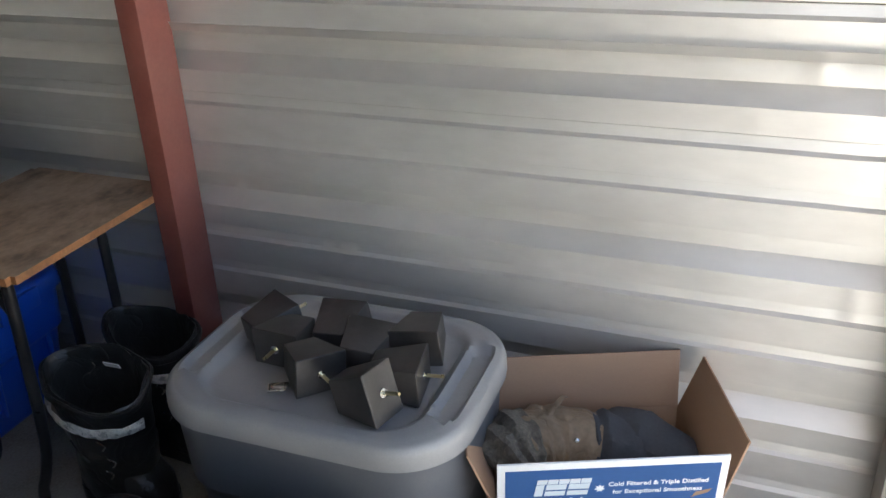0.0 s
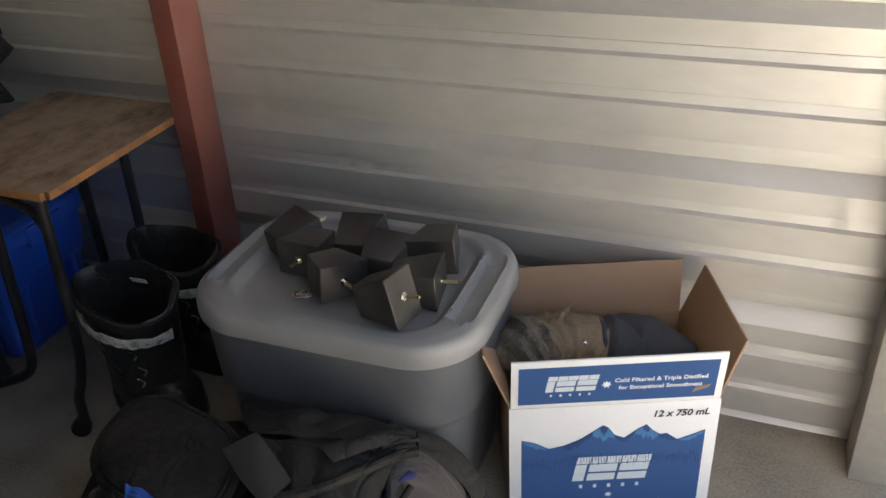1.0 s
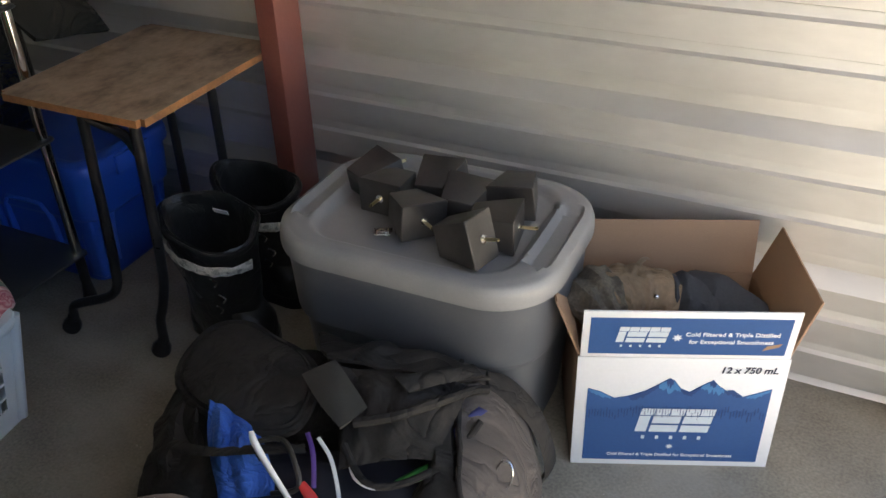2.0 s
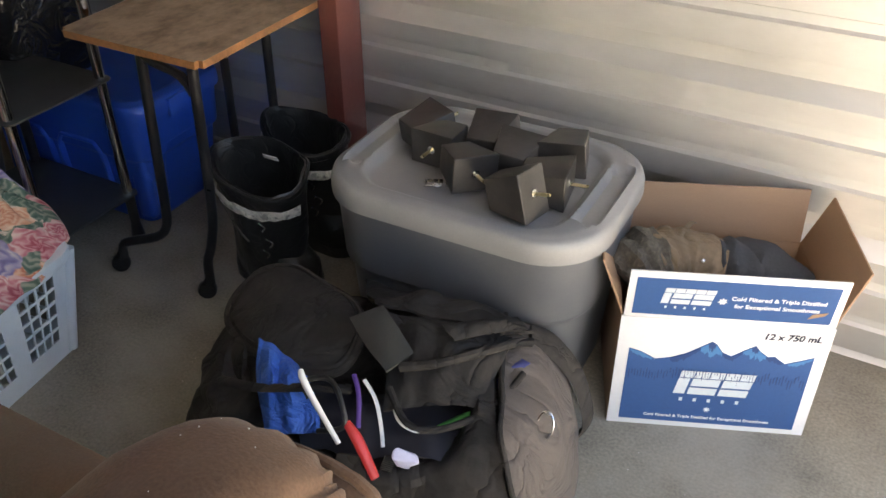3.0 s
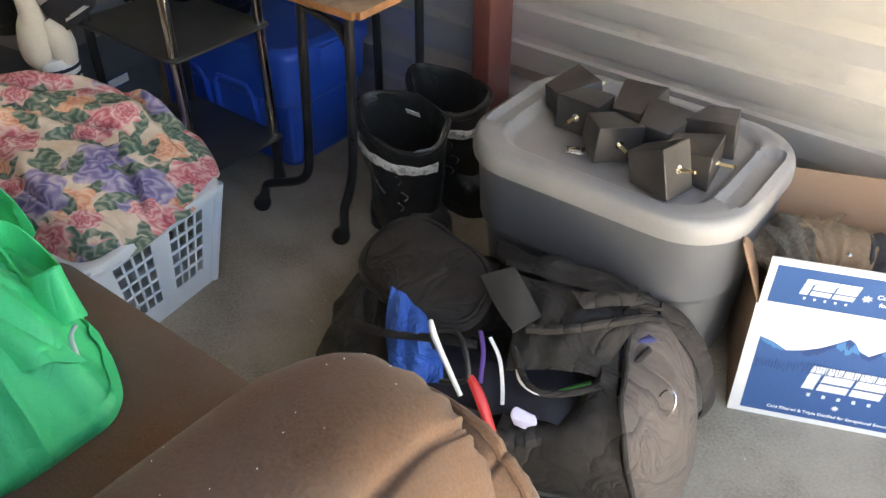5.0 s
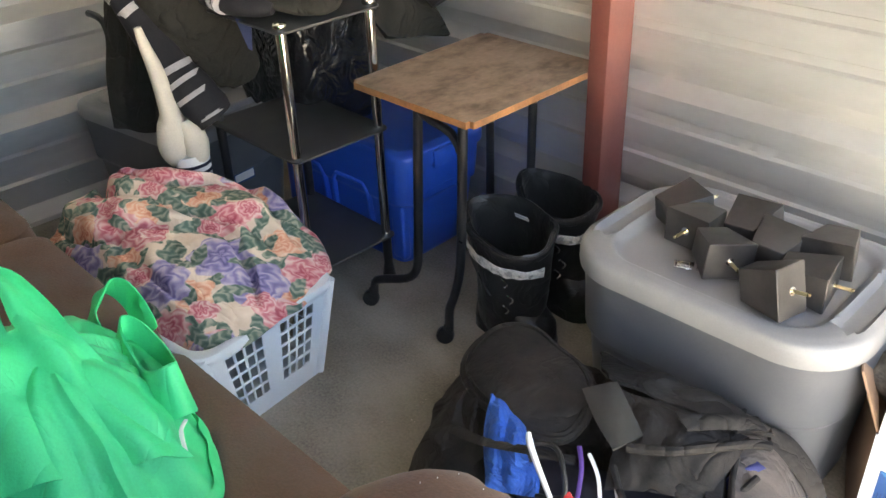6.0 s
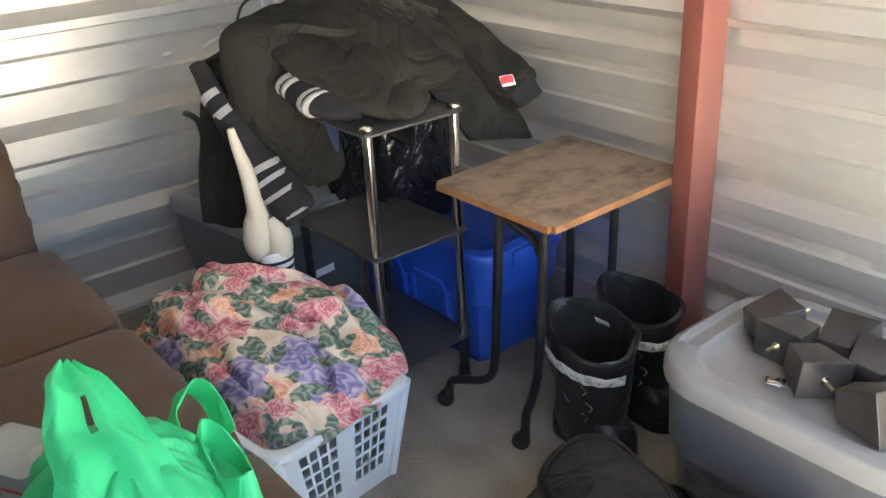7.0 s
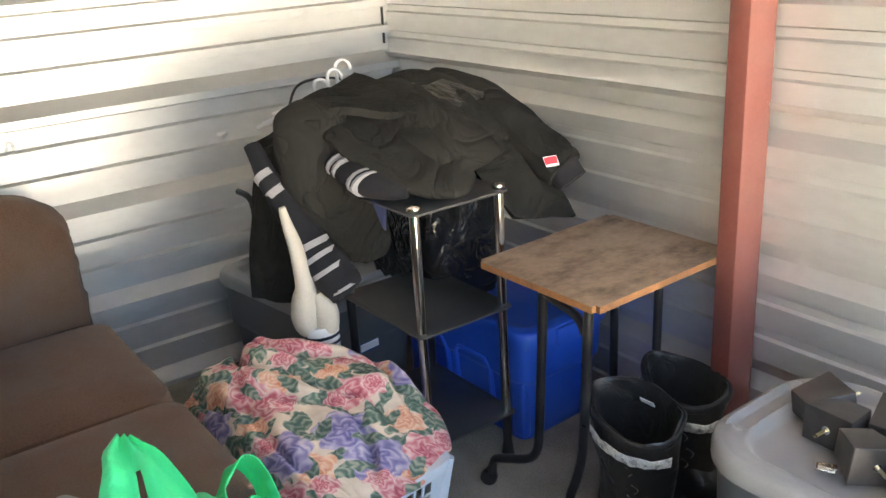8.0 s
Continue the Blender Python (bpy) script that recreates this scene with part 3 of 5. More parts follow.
# ---- winter boots ----
def winter_boot(at, rz, a=0.122, b=0.082):
    """A wide, slack shaft with a padded rim that dips to the front, a felt lining and a part-way reflective strip."""
    bt = thing("winter_boot", "tall black winter boot with reflective strip round the slack shaft", "boot", at, rz, "pair of winter boots")
    k = 44

    def ring(f, z, dip=0.0, cx=0.0, grow=0.0):
        out = []
        for j in range(k):
            t = 2 * math.pi * j / k
            c, s = math.cos(t), math.sin(t)
            w = 1 + 0.035 * math.sin(3 * t + z * 20 + at[1] * 9)
            out.append(Vector((cx + (a * f + grow) * c * w, (b * f + grow) * s * w, z + dip * (0.016 * s - 0.014 * c) + 0.006 * dip * math.sin(2 * t + 1))))
        return out
    prof = [(0.80, 0.020, 0, 0.01), (0.86, 0.05, 0, 0.01), (0.86, 0.10, 0, 0.0), (0.88, 0.15, 0, 0.004), (0.92, 0.20, 0.4, -0.003), (0.96, 0.245, 0.8, 0.0), (1.00, 0.275, 1, 0.0), (1.02, 0.295, 1, 0), (1.02, 0.306, 1, 0),
            (0.97, 0.311, 1, 0), (0.925, 0.305, 1, 0), (0.90, 0.28, 1, 0), (0.84, 0.22, 0.6, 0), (0.76, 0.12, 0, 0), (0.7, 0.05, 0, 0)]
    part("shaft", crumple(crumple(ring_loft([ring(f, z, d, cx) for f, z, d, cx in prof]), 0.008, 14, at[1] * 5), 0.004, 38, 2), BLACKR, bt)
    part("rim_piping", crumple(ring_loft([ring(1.0, 0.300 + 0.008 * math.sin(q), 1, 0, 0.004 + 0.006 * math.cos(q)) for q in [math.pi * i / 4 for i in range(8)]], closed=True), 0.008, 14, at[1] * 5), BLACKR, bt)
    strip = bmesh.new()
    n0, n1 = int(k * 0.52), int(k * 1.0)
    rows = [[strip.verts.new(p + bend(p, 0.004, 60, 1)) for p in ring(f, z, 0.8, 0, g)[n0:n1]] for f, z, g in ((0.955, 0.238, 0.008), (0.962, 0.247, 0.012), (0.972, 0.257, 0.012), (0.98, 0.264, 0.009))]
    for p, q in zip(rows, rows[1:]):
        for i in range(len(p) - 1):
            strip.faces.new((p[i], p[i + 1], q[i + 1], q[i]))
    strip.normal_update()
    bmesh.ops.solidify(strip, geom=strip.faces[:], thickness=0.0015)
    part("reflective_strip", strip, FOIL, bt, "crinkled silver reflective strip")
    part("sole", ring_loft([rrect(0.125, 0.056, 0.055, z, 6, 0.02) for z in (0.0, 0.004, 0.028, 0.03)]), BLACKR, bt)
    part("vamp", crumple(ring_loft([rrect(hx, hy, 0.05, z, 6, cx) for z, hx, hy, cx in ((0.03, 0.122, 0.054, 0.02), (0.07, 0.118, 0.052, 0.018), (0.10, 0.10, 0.046, 0.01), (0.12, 0.08, 0.04, 0.0))]), 0.006, 18, 1), BLACKR, bt)
    for x, z in ((0.055, 0.20), (0.075, 0.165), (0.06, 0.13)):
        part("buckle", tube([(x - 0.010, -b * 0.82, z), (x, -b * 0.88, z + 0.008), (x + 0.012, -b * 0.82, z - 0.002), (x + 0.004, -b * 0.84, z - 0.014)], 0.0022, 6, 4), SILVER, bt, "small bright metal lace buckle")
    part("pull_loop", tube([(-0.03, -b * 0.86, 0.185), (0.0, -b * 0.94, 0.165), (0.02, -b * 0.93, 0.15)], 0.006, 8, 4, 0.4), BLACKR, bt)
    return bt


boot1 = winter_boot((1.478, -0.345, 0), -8)
part("tag", box(0.022, 0.002, 0.018, (0.0, -0.068, 0.133), 0), mat("orange_tag", (0.6, 0.25, 0.12), 0.6), boot1, "small orange label", smooth=False)
part("inner_tag", box(0.040, 0.002, 0.014, (0, 0, 0), 0), WHITEP, boot1, "white label inside the shaft", smooth=False, m=pose(-0.035, 0.062, 0.285, 25, 0, 10))
boot2 = winter_boot((1.462, -0.158, 0), -4, 0.116, 0.070)

# ---- laundry basket with a floral comforter ----
basket = thing("laundry_basket", "pale plastic laundry basket with slotted sides", "basket", (0.995, -0.945, 0), 8)
HX, HY, HZ = 0.303, 0.186, 0.245


def basket_side(axis, sign):
    """One moulded side with real slots through it."""
    half, other = (HX, HY) if axis == "y" else (HY, HX)
    groups = 2 if axis == "x" else 3
    us, gap_u = [-0.97], []
    for g in range(groups):
        c0, w, n = (-1 + (2 * g + 1) / groups) * 0.86, 0.60 / groups, 4
        for k in range(n):
            a = c0 - w + 2 * w * k / n
            us += [a + 0.016, a + 2 * w / n - 0.016]
            gap_u.append(len(us) - 2)
    us.append(0.97)
    zs, gap_z = [0.0], []
    for k in range(5):
        zs += [0.048 + 0.032 * k + 0.003, 0.048 + 0.032 * (k + 1) - 0.003]
        gap_z.append(len(zs) - 2)
    zs.append(0.238)
    bm = bmesh.new()

    def place(u, z):
        fx, fy = 0.95 + 0.05 * (z / HZ), 0.70 + 0.30 * (z / HZ)
        return Vector((u * half * fx, sign * other * fy, z)) if axis == "y" else Vector((sign * other * fx, u * half * fy, z))
    g = [[bm.verts.new(place(u, z)) for z in zs] for u in us]
    for p in range(len(us) - 1):
        for q in range(len(zs) - 1):
            if not (p in gap_u and q in gap_z):
                bm.faces.new((g[p][q], g[p + 1][q], g[p + 1][q + 1], g[p][q + 1]))
    bm.normal_update()
    bmesh.ops.solidify(bm, geom=bm.faces[:], thickness=0.004)
    return bm


for ax, sg in (("x", 1), ("x", -1), ("y", 1), ("y", -1)):
    part("slotted_side", basket_side(ax, sg), BASKETP, basket, smooth=False)
for sx in (-1, 1):
    for sy in (-1, 1):
        part("corner_post", tube([(sx * HX * 0.94, sy * HY * 0.69, 0.006), (sx * HX * 0.985, sy * HY * 0.985, HZ - 0.006)], 0.014, 10), BASKETP, basket)
part("bottom", rr_loft([(0.0, HX * 0.94, HY * 0.69, 0.03), (0.006, HX * 0.95, HY * 0.70, 0.03)], 4), BASKETP, basket)
rim = ring_loft([rrect(HX * a, HY * a + (a - 1) * 0.1, 0.05, z, 6) for a, z in ((0.97, HZ - 0.028), (1.03, HZ - 0.026), (1.05, HZ - 0.012), (1.04, HZ), (1.0, HZ + 0.002), (0.96, HZ - 0.004))], closed=True)
part("rim", rim, BASKETP, basket, "thick rolled rim")


def floral(name):
    """Cream cotton printed with cabbage roses, violet blooms and leaves, laid out in the cloth's own plane."""
    m = bpy.data.materials.new(name)
    m.use_nodes = True
    nt = m.node_tree
    n, l = nt.nodes, nt.links
    b = n["Principled BSDF"]
    b.inputs["Roughness"].default_value = 0.85

    def put(sock, v):
        if isinstance(v, (int, float)):
            sock.default_value = v
        elif isinstance(v, tuple):
            sock.default_value = v
        else:
            l.new(v, sock)

    def mth(op, a, c=0.0, d=0.0):
        q = n.new("ShaderNodeMath")
        q.operation = op
        for i, v in enumerate((a, c, d)):
            put(q.inputs[i], v)
        return q.outputs[0]

    def vec(op, a, c=(0, 0, 0)):
        q = n.new("ShaderNodeVectorMath")
        q.operation = op
        put(q.inputs[0], a)
        put(q.inputs[1], c)
        return q.outputs[0]

    def ramp(f, stops):
        q = n.new("ShaderNodeValToRGB")
        els = q.color_ramp.elements
        for e, (p, c) in zip(els, (stops[0], stops[-1])):
            e.position, e.color = p, (*c, 1)
        for p, c in stops[1:-1]:
            els.new(p).color = (*c, 1)
        put(q.inputs[0], f)
        return q.outputs[0]

    def mix(f, a, c):
        q = n.new("ShaderNodeMix")
        q.data_type = "RGBA"
        put(q.inputs[0], f)
        put(q.inputs[6], a)
        put(q.inputs[7], c)
        return q.outputs[2]

    def soft(x, lo, hi):
        q = n.new("ShaderNodeMapRange")
        put(q.inputs[0], x)
        q.inputs[1].default_value, q.inputs[2].default_value = lo, hi
        return q.outputs[0]
    uv = n.new("ShaderNodeUVMap")
    wn1 = n.new("ShaderNodeTexNoise")
    wn1.inputs["Scale"].default_value, wn1.inputs["Detail"].default_value = 30, 2
    l.new(uv.outputs[0], wn1.inputs["Vector"])
    cloth = vec("ADD", uv.outputs[0], vec("MULTIPLY", vec("SUBTRACT", wn1.outputs["Color"], (0.5, 0.5, 0.5)), (0.030, 0.030, 0.0)))

    def cells(scale, shift, rand):
        at = vec("ADD", cloth, shift)
        v = n.new("ShaderNodeTexVoronoi")
        v.voronoi_dimensions = "2D"
        v.inputs["Scale"].default_value, v.inputs["Randomness"].default_value = scale, rand
        l.new(at, v.inputs["Vector"])
        d = n.new("ShaderNodeSeparateXYZ")
        l.new(vec("SUBTRACT", at, v.outputs["Position"]), d.inputs[0])
        c = n.new("ShaderNodeSeparateXYZ")
        l.new(v.outputs["Color"], c.inputs[0])
        return d.outputs[0], d.outputs[1], c.outputs[0], c.outputs[1], c.outputs[2]

    def leaves(scale, shift, ln, wd):
        x, y, c0, c1, c2 = cells(scale, shift, 0.9)
        a = mth("MULTIPLY", c0, 6.283)
        ca, sa = mth("COSINE", a), mth("SINE", a)
        u = mth("ADD", mth("MULTIPLY", x, ca), mth("MULTIPLY", y, sa))
        w = mth("SUBTRACT", mth("MULTIPLY", y, ca), mth("MULTIPLY", x, sa))
        edge = mth("MULTIPLY", mth("SUBTRACT", 1.0, mth("POWER", mth("ABSOLUTE", mth("DIVIDE", u, ln)), 2.0)), wd)
        f = soft(mth("SUBTRACT", edge, mth("ABSOLUTE", w)), 0.0, 0.003)
        vein = mth("MULTIPLY_ADD", mth("SINE", mth("MULTIPLY_ADD", mth("ABSOLUTE", w), -260.0, mth("MULTIPLY", u, 300.0))), 0.22, mth("MULTIPLY_ADD", wn1.outputs[0], 0.9, -0.02))
        col = ramp(vein, ((0.15, (0.065, 0.115, 0.085)), (0.45, (0.14, 0.195, 0.145)), (0.75, (0.33, 0.34, 0.25))))
        return f, col

    def blooms(scale, shift, size, keep, stops):
        x, y, c0, c1, c2 = cells(scale, shift, 0.75)
        r = mth("DIVIDE", mth("SQRT", mth("MULTIPLY_ADD", x, x, mth("MULTIPLY", y, y))), size)
        th = mth("ADD", mth("ARCTAN2", y, x), mth("MULTIPLY", c0, 6.283))
        edge = mth("MULTIPLY_ADD", mth("COSINE", mth("MULTIPLY", th, 6.0)), 0.10, 0.88)
        f = soft(mth("SUBTRACT", edge, r), 0.0, 0.05)
        f = mth("MULTIPLY", f, mth("LESS_THAN", c1, keep))
        layer = mth("SINE", mth("MULTIPLY_ADD", r, 19.0, mth("MULTIPLY", mth("COSINE", mth("MULTIPLY_ADD", th, 5.0, mth("MULTIPLY", r, 7.0))), 2.0)))
        tone = mth("MULTIPLY_ADD", layer, 0.15, mth("MULTIPLY_ADD", r, 0.32, mth("MULTIPLY_ADD", wn1.outputs[0], 0.8, -0.10)))
        return f, ramp(tone, stops)
    col = ramp(wn1.outputs[0], ((0.3, (0.60, 0.47, 0.35)), (0.7, (0.70, 0.58, 0.46))))
    PINK = ((0.12, (0.36, 0.06, 0.085)), (0.36, (0.54, 0.17, 0.19)), (0.58, (0.66, 0.36, 0.34)), (0.8, (0.74, 0.57, 0.50)))
    PEACH = ((0.15, (0.55, 0.19, 0.11)), (0.42, (0.70, 0.36, 0.23)), (0.85, (0.78, 0.60, 0.43)))
    VIOLET = ((0.12, (0.09, 0.08, 0.20)), (0.38, (0.21, 0.18, 0.34)), (0.58, (0.36, 0.31, 0.45)), (0.8, (0.58, 0.50, 0.51)))
    for f, c in (leaves(11.0, (3.1, 0.4, 0), 0.045, 0.019), leaves(10.0, (0.2, 1.7, 0), 0.048, 0.021), blooms(8.0, (7.3, 2.2, 0), 0.050, 0.75, PEACH), leaves(12.0, (5.2, 4.4, 0), 0.040, 0.018),
                 blooms(6.6, (1.3, 6.1, 0), 0.058, 0.80, PINK), blooms(4.9, (9.15, 3.3, 0), 0.074, 0.70, VIOLET), leaves(10.0, (8.2, 9.4, 0), 0.040, 0.017), blooms(9.5, (2.9, 8.6, 0), 0.036, 0.5, PINK)):
        col = mix(f, col, c)
    l.new(col, b.inputs["Base Color"])
    fine = n.new("ShaderNodeTexNoise")
    fine.inputs["Scale"].default_value = 400
    l.new(uv.outputs[0], fine.inputs["Vector"])
    bp = n.new("ShaderNodeBump")
    bp.inputs["Strength"].default_value, bp.inputs["Distance"].default_value = 0.3, 0.001
    l.new(fine.outputs[0], bp.inputs["Height"])
    l.new(bp.outputs[0], b.inputs["Normal"])
    return m


FLORAL = floral("floral_cotton")
add_creases(FLORAL, 9, 0.012, 0.6)


FOLDS = ((0.10, -0.15, 0.030), (0.22, -0.07, 0.050), (0.05, 0.02, 0.055), (0.30, 0.09, 0.045), (0.15, 0.17, 0.035), (1.15, 0.16, 0.030))


def comforter_fn(u, v):
    """A stuffed heap that swells over the basket rim: high at the far end, sliding down in long folds."""
    a = 2 * math.pi * u
    r = math.sin(min(1.0, v * 1.12) * math.pi / 2)
    x, y = math.cos(a), math.sin(a)
    ex = (abs(x) ** 3.2 + abs(y) ** 3.2) ** (-1 / 3.2)
    over = 1.0 if v < 0.893 else 1.0 - 0.9 * (v - 0.893)
    px = (0.318 if x > 0 else 0.335) * x * ex * r * over - 0.010
    py = (0.270 if y > 0 else 0.200) * y * ex * r * over + 0.004
    z = 0.222 + 0.135 * (1 - r ** 4.5) ** 0.6 - 0.10 * max(0.0, v - 0.893)
    z += (0.045 - 0.07 * px) * (1 - r ** 3) + 0.035 * math.exp(-((px + 0.08) ** 2 + (py - 0.02) ** 2) / 0.010)
    if x < 0:
        z -= 0.10 * max(0.0, v - 0.80) * -x
    p = Vector((px, py, z))
    for k, (ang, off, depth) in enumerate(FOLDS):
        d = -px * math.sin(ang) + py * math.cos(ang) - off + 0.12 * noise.noise(Vector((px * 4.0, py * 4.0, k * 9.0)))
        lip = math.exp(-((d - 0.034) / 0.026) ** 2) * 0.30
        p.z += depth * (lip - math.exp(-(d / 0.012) ** 2)) * (1 - r ** 7) * (0.55 + 0.6 * noise.noise(Vector((px * 6, k * 3.7, 1))) + 0.2)
    return p + bend(p, 0.024, 6, 3.0) + bend(p, 0.010, 17, 5.0)


comforter = sheet(150, 60, comforter_fn)
lay = comforter.loops.layers.uv.new("UVMap")
for f in comforter.faces:
    for lp in f.loops:
        q = lp.vert.co
        lp[lay].uv = (q.x - 0.6 * q.z, q.y + 0.6 * q.z)
bmesh.ops.remove_doubles(comforter, verts=comforter.verts, dist=0.0008)
tagged(part("comforter", comforter, FLORAL, None, m=pose(1.010, -0.940, 0, 0, 0, 8)), "puffy floral comforter with roses heaped in the basket", "comforter")


# ---- sofa ----
sofa = thing("sofa", "brown microfibre sofa with worn rounded arms", "sofa")


def cushion(hx, hy, h, r, puff, seed):
    lv = [(0, hx - r * 0.6, hy - r * 0.6, r), (r * 0.3, hx - r * 0.15, hy - r * 0.15, r), (r, hx, hy, r), (h - r, hx, hy, r), (h - r * 0.3, hx - r * 0.15, hy - r * 0.15, r), (h, hx - r * 0.7, hy - r * 0.7, r),
          (h + puff * 0.5, hx * 0.72, hy * 0.72, r), (h + puff, hx * 0.35, hy * 0.35, r)]
    return crumple(rr_loft(lv, 6), 0.006, 5, seed)


SY0, SY1 = -2.02, -1.17
part("base", box(1.75, 0.82, 0.24, (1.22, -1.60, 0.16), 0.02), SUEDE, sofa)
for i, (x0, x1) in enumerate(((0.36, 0.90), (0.90, 1.46), (1.46, 2.02))):
    part("seat_cushion", cushion((x1 - x0) / 2 - 0.002, 0.34, 0.16, 0.05, 0.012, i), SUEDE, sofa, m=pose((x0 + x1) / 2, -1.52, 0.275))
    part("back_cushion", cushion((x1 - x0) / 2 - 0.002, 0.12, 0.44, 0.06, 0.01, i + 5), SUEDE, sofa, m=pose((x0 + x1) / 2, -1.93, 0.42))
part("back", box(2.2, 0.16, 0.80, (1.2, -2.09, 0.44), 0.05, seg=4), SUEDE, sofa)


ARM = [(0.02, 0.07), (0.0, 0.20), (0.0, 0.40), (0.012, 0.54), (0.045, 0.615), (0.11, 0.652), (0.185, 0.650), (0.226, 0.634), (0.238, 0.616), (0.252, 0.612), (0.285, 0.570), (0.312, 0.485), (0.324, 0.36), (0.324, 0.18), (0.305, 0.07)]


def sofa_arm(x0, lift, y1, seed, flip=False):
    """A padded arm along y: pillow top with a shoulder, side falling away, gathered front."""
    line = smooth_line([(x, 0, z * lift) for x, z in ARM], 4)
    rings = []
    steps = [(-2.05 + 0.1 * k, 0.0) for k in range(7)] + [(y1 - 0.16 + 0.16 * math.sin(k * math.pi / 18), 1 - math.cos(k * math.pi / 18)) for k in range(10)]
    for y, e in steps:
        s = 1 - 0.34 * e ** 1.2
        ring = []
        for k, p in enumerate(line):
            px = 0.16 + (p.x - 0.16) * s
            pz = p.z * (1 - 0.16 * e) if p.z > 0.3 else p.z
            g = 0.006 * math.sin(k * 1.9 + seed) * max(0.0, e - 0.25)
            ring.append(Vector((x0 + ((0.32 - px) if flip else px), y + g, pz + g)))
        rings.append(ring)
    bm = ring_loft(rings)
    return crumple(crumple(bm, 0.012, 5, seed), 0.005, 18, seed)


part("arm", sofa_arm(2.055, 1.0, -1.155, 3), SUEDE, sofa)
part("arm", sofa_arm(0.04, 1.18, -1.20, 8, True), SUEDE, sofa)
def arm_face(scale, y, out=0.0):
    """The outline of the arm's padded front, drawn in round its middle."""
    line = smooth_line([(x, 0, z) for x, z in ARM], 4)
    ring = []
    for k, p in enumerate(line):
        g = 0.0012 * math.sin(k * 2.3) * max(0.0, 1 - scale) * 4
        ring.append(Vector((2.055 + 0.205 + (p.x - 0.165) * scale * 0.86, y + g + out - 0.008, 0.27 + (p.z - 0.27) * scale * 0.84)))
    return ring


part("front_panel", crumple(ring_loft([arm_face(f, y) for f, y in ((0.80, -1.19), (0.885, -1.165), (0.895, -1.148), (0.87, -1.128), (0.78, -1.112), (0.55, -1.104), (0.25, -1.102))]), 0.008, 9, 2), SUEDE, sofa, "padded rounded panel closing the arm")
part("panel_piping", crumple(tube(arm_face(0.905, -1.146), 0.006, 8), 0.008, 9, 2), SUEDE, sofa)
for x in (0.12, 2.3):
    for y in (-2.0, -1.3):
        part("foot", lathe([(0.025, 0.0), (0.032, 0.065)], 14), BLACKW, sofa, m=pose(x, y, 0))

random.seed(21)
lint = bmesh.new()
for _ in range(30):
    u, x = random.uniform(-1.75, -1.22), random.uniform(2.13, 2.26)
    z = 0.655
    s = random.uniform(0.0003, 0.0008)
    bmesh.ops.create_icosphere(lint, subdivisions=1, radius=s, matrix=pose(x, u, z + 0.004))
tagged(part("lint", lint, WHITEC), "white specks of lint and sawdust on the sofa arm", "lint", kind="stuff")


def patch(corners, bulge=0.0, amp=0.0, freq=8.0, seed=0.0, nu=22, nv=22, thick=0.006, fold=0.0, fold_n=3.0, power=1.0):
    """A stuffed or draped patch between four corners, bulging along its normal, with folds."""
    c = [Vector(p) for p in corners]
    nrm = (c[2] - c[0]).cross(c[3] - c[1]).normalized()
    if nrm.z < 0:
        nrm = -nrm

    def fn(u, v):
        p = c[0] * (1 - u) * (1 - v) + c[1] * u * (1 - v) + c[2] * u * v + c[3] * (1 - u) * v
        w = (16 * u * (1 - u) * v * (1 - v)) ** power
        p = p + nrm * (bulge * w + fold * math.sin(u * fold_n * 6.283 + 3 * v + seed) * (0.3 + 0.7 * w))
        return p + bend(p, amp, freq, seed)
    return sheet(nu, nv, fn, thick)


# ---- print on the carton: shapes and small lettering ----
def flat_poly(pts, t=0.0006):
    bm = bmesh.new()
    bm.faces.new([bm.verts.new((x, 0, z)) for x, z in pts])
    geo = bmesh.ops.extrude_face_region(bm, geom=bm.faces[:])
    bmesh.ops.translate(bm, vec=(0, -t, 0), verts=[v for v in geo["geom"] if isinstance(v, bmesh.types.BMVert)])
    bmesh.ops.triangulate(bm, faces=bm.faces[:])
    return bm


def rect(x0, x1, z0, z1):
    return flat_poly([(x0, z0), (x1, z0), (x1, z1), (x0, z1)])


def lettering(text, size, x, z, material, parent, m, align="LEFT", shear=0.0):
    cu = bpy.data.curves.new("lettering", "FONT")
    cu.body, cu.size, cu.align_x, cu.extrude, cu.shear = text, size, align, 0.0003, shear
    cu.resolution_u, cu.offset = 3, size * 0.02
    ob = bpy.data.objects.new("tmp", cu)
    scene.collection.objects.link(ob)
    me = bpy.data.meshes.new_from_object(ob.evaluated_get(bpy.context.evaluated_depsgraph_get()))
    bpy.data.objects.remove(ob)
    bm = bmesh.new()
    bm.from_mesh(me)
    bpy.data.meshes.remove(me)
    return part("lettering", bm, material, parent, smooth=False, m=m @ pose(x, 0, z, 90, 0, 0))


front = carton.children[0]
F0 = pose(0, -0.0005, 0)
random.seed(11)
X0, X1 = 0.022, BW - 0.022
ridge = [(X0, 0.195), (0.045, 0.188), (0.072, 0.172), (0.098, 0.178), (0.125, 0.190), (0.150, 0.208), (0.168, 0.222), (0.178, 0.216), (0.190, 0.198), (0.207, 0.190), (0.228, 0.207), (0.246, 0.219), (0.258, 0.205), (0.272, 0.194), (0.284, 0.196), (0.304, 0.180), (0.325, 0.188), (X1, 0.200)]
part("print_field", flat_poly([(X0, 0.014), (X1, 0.014)] + ridge[::-1]), PRINTB, front, "blue printed field with a mountain skyline", smooth=False, m=F0)
F1 = pose(0, -0.0014, 0)


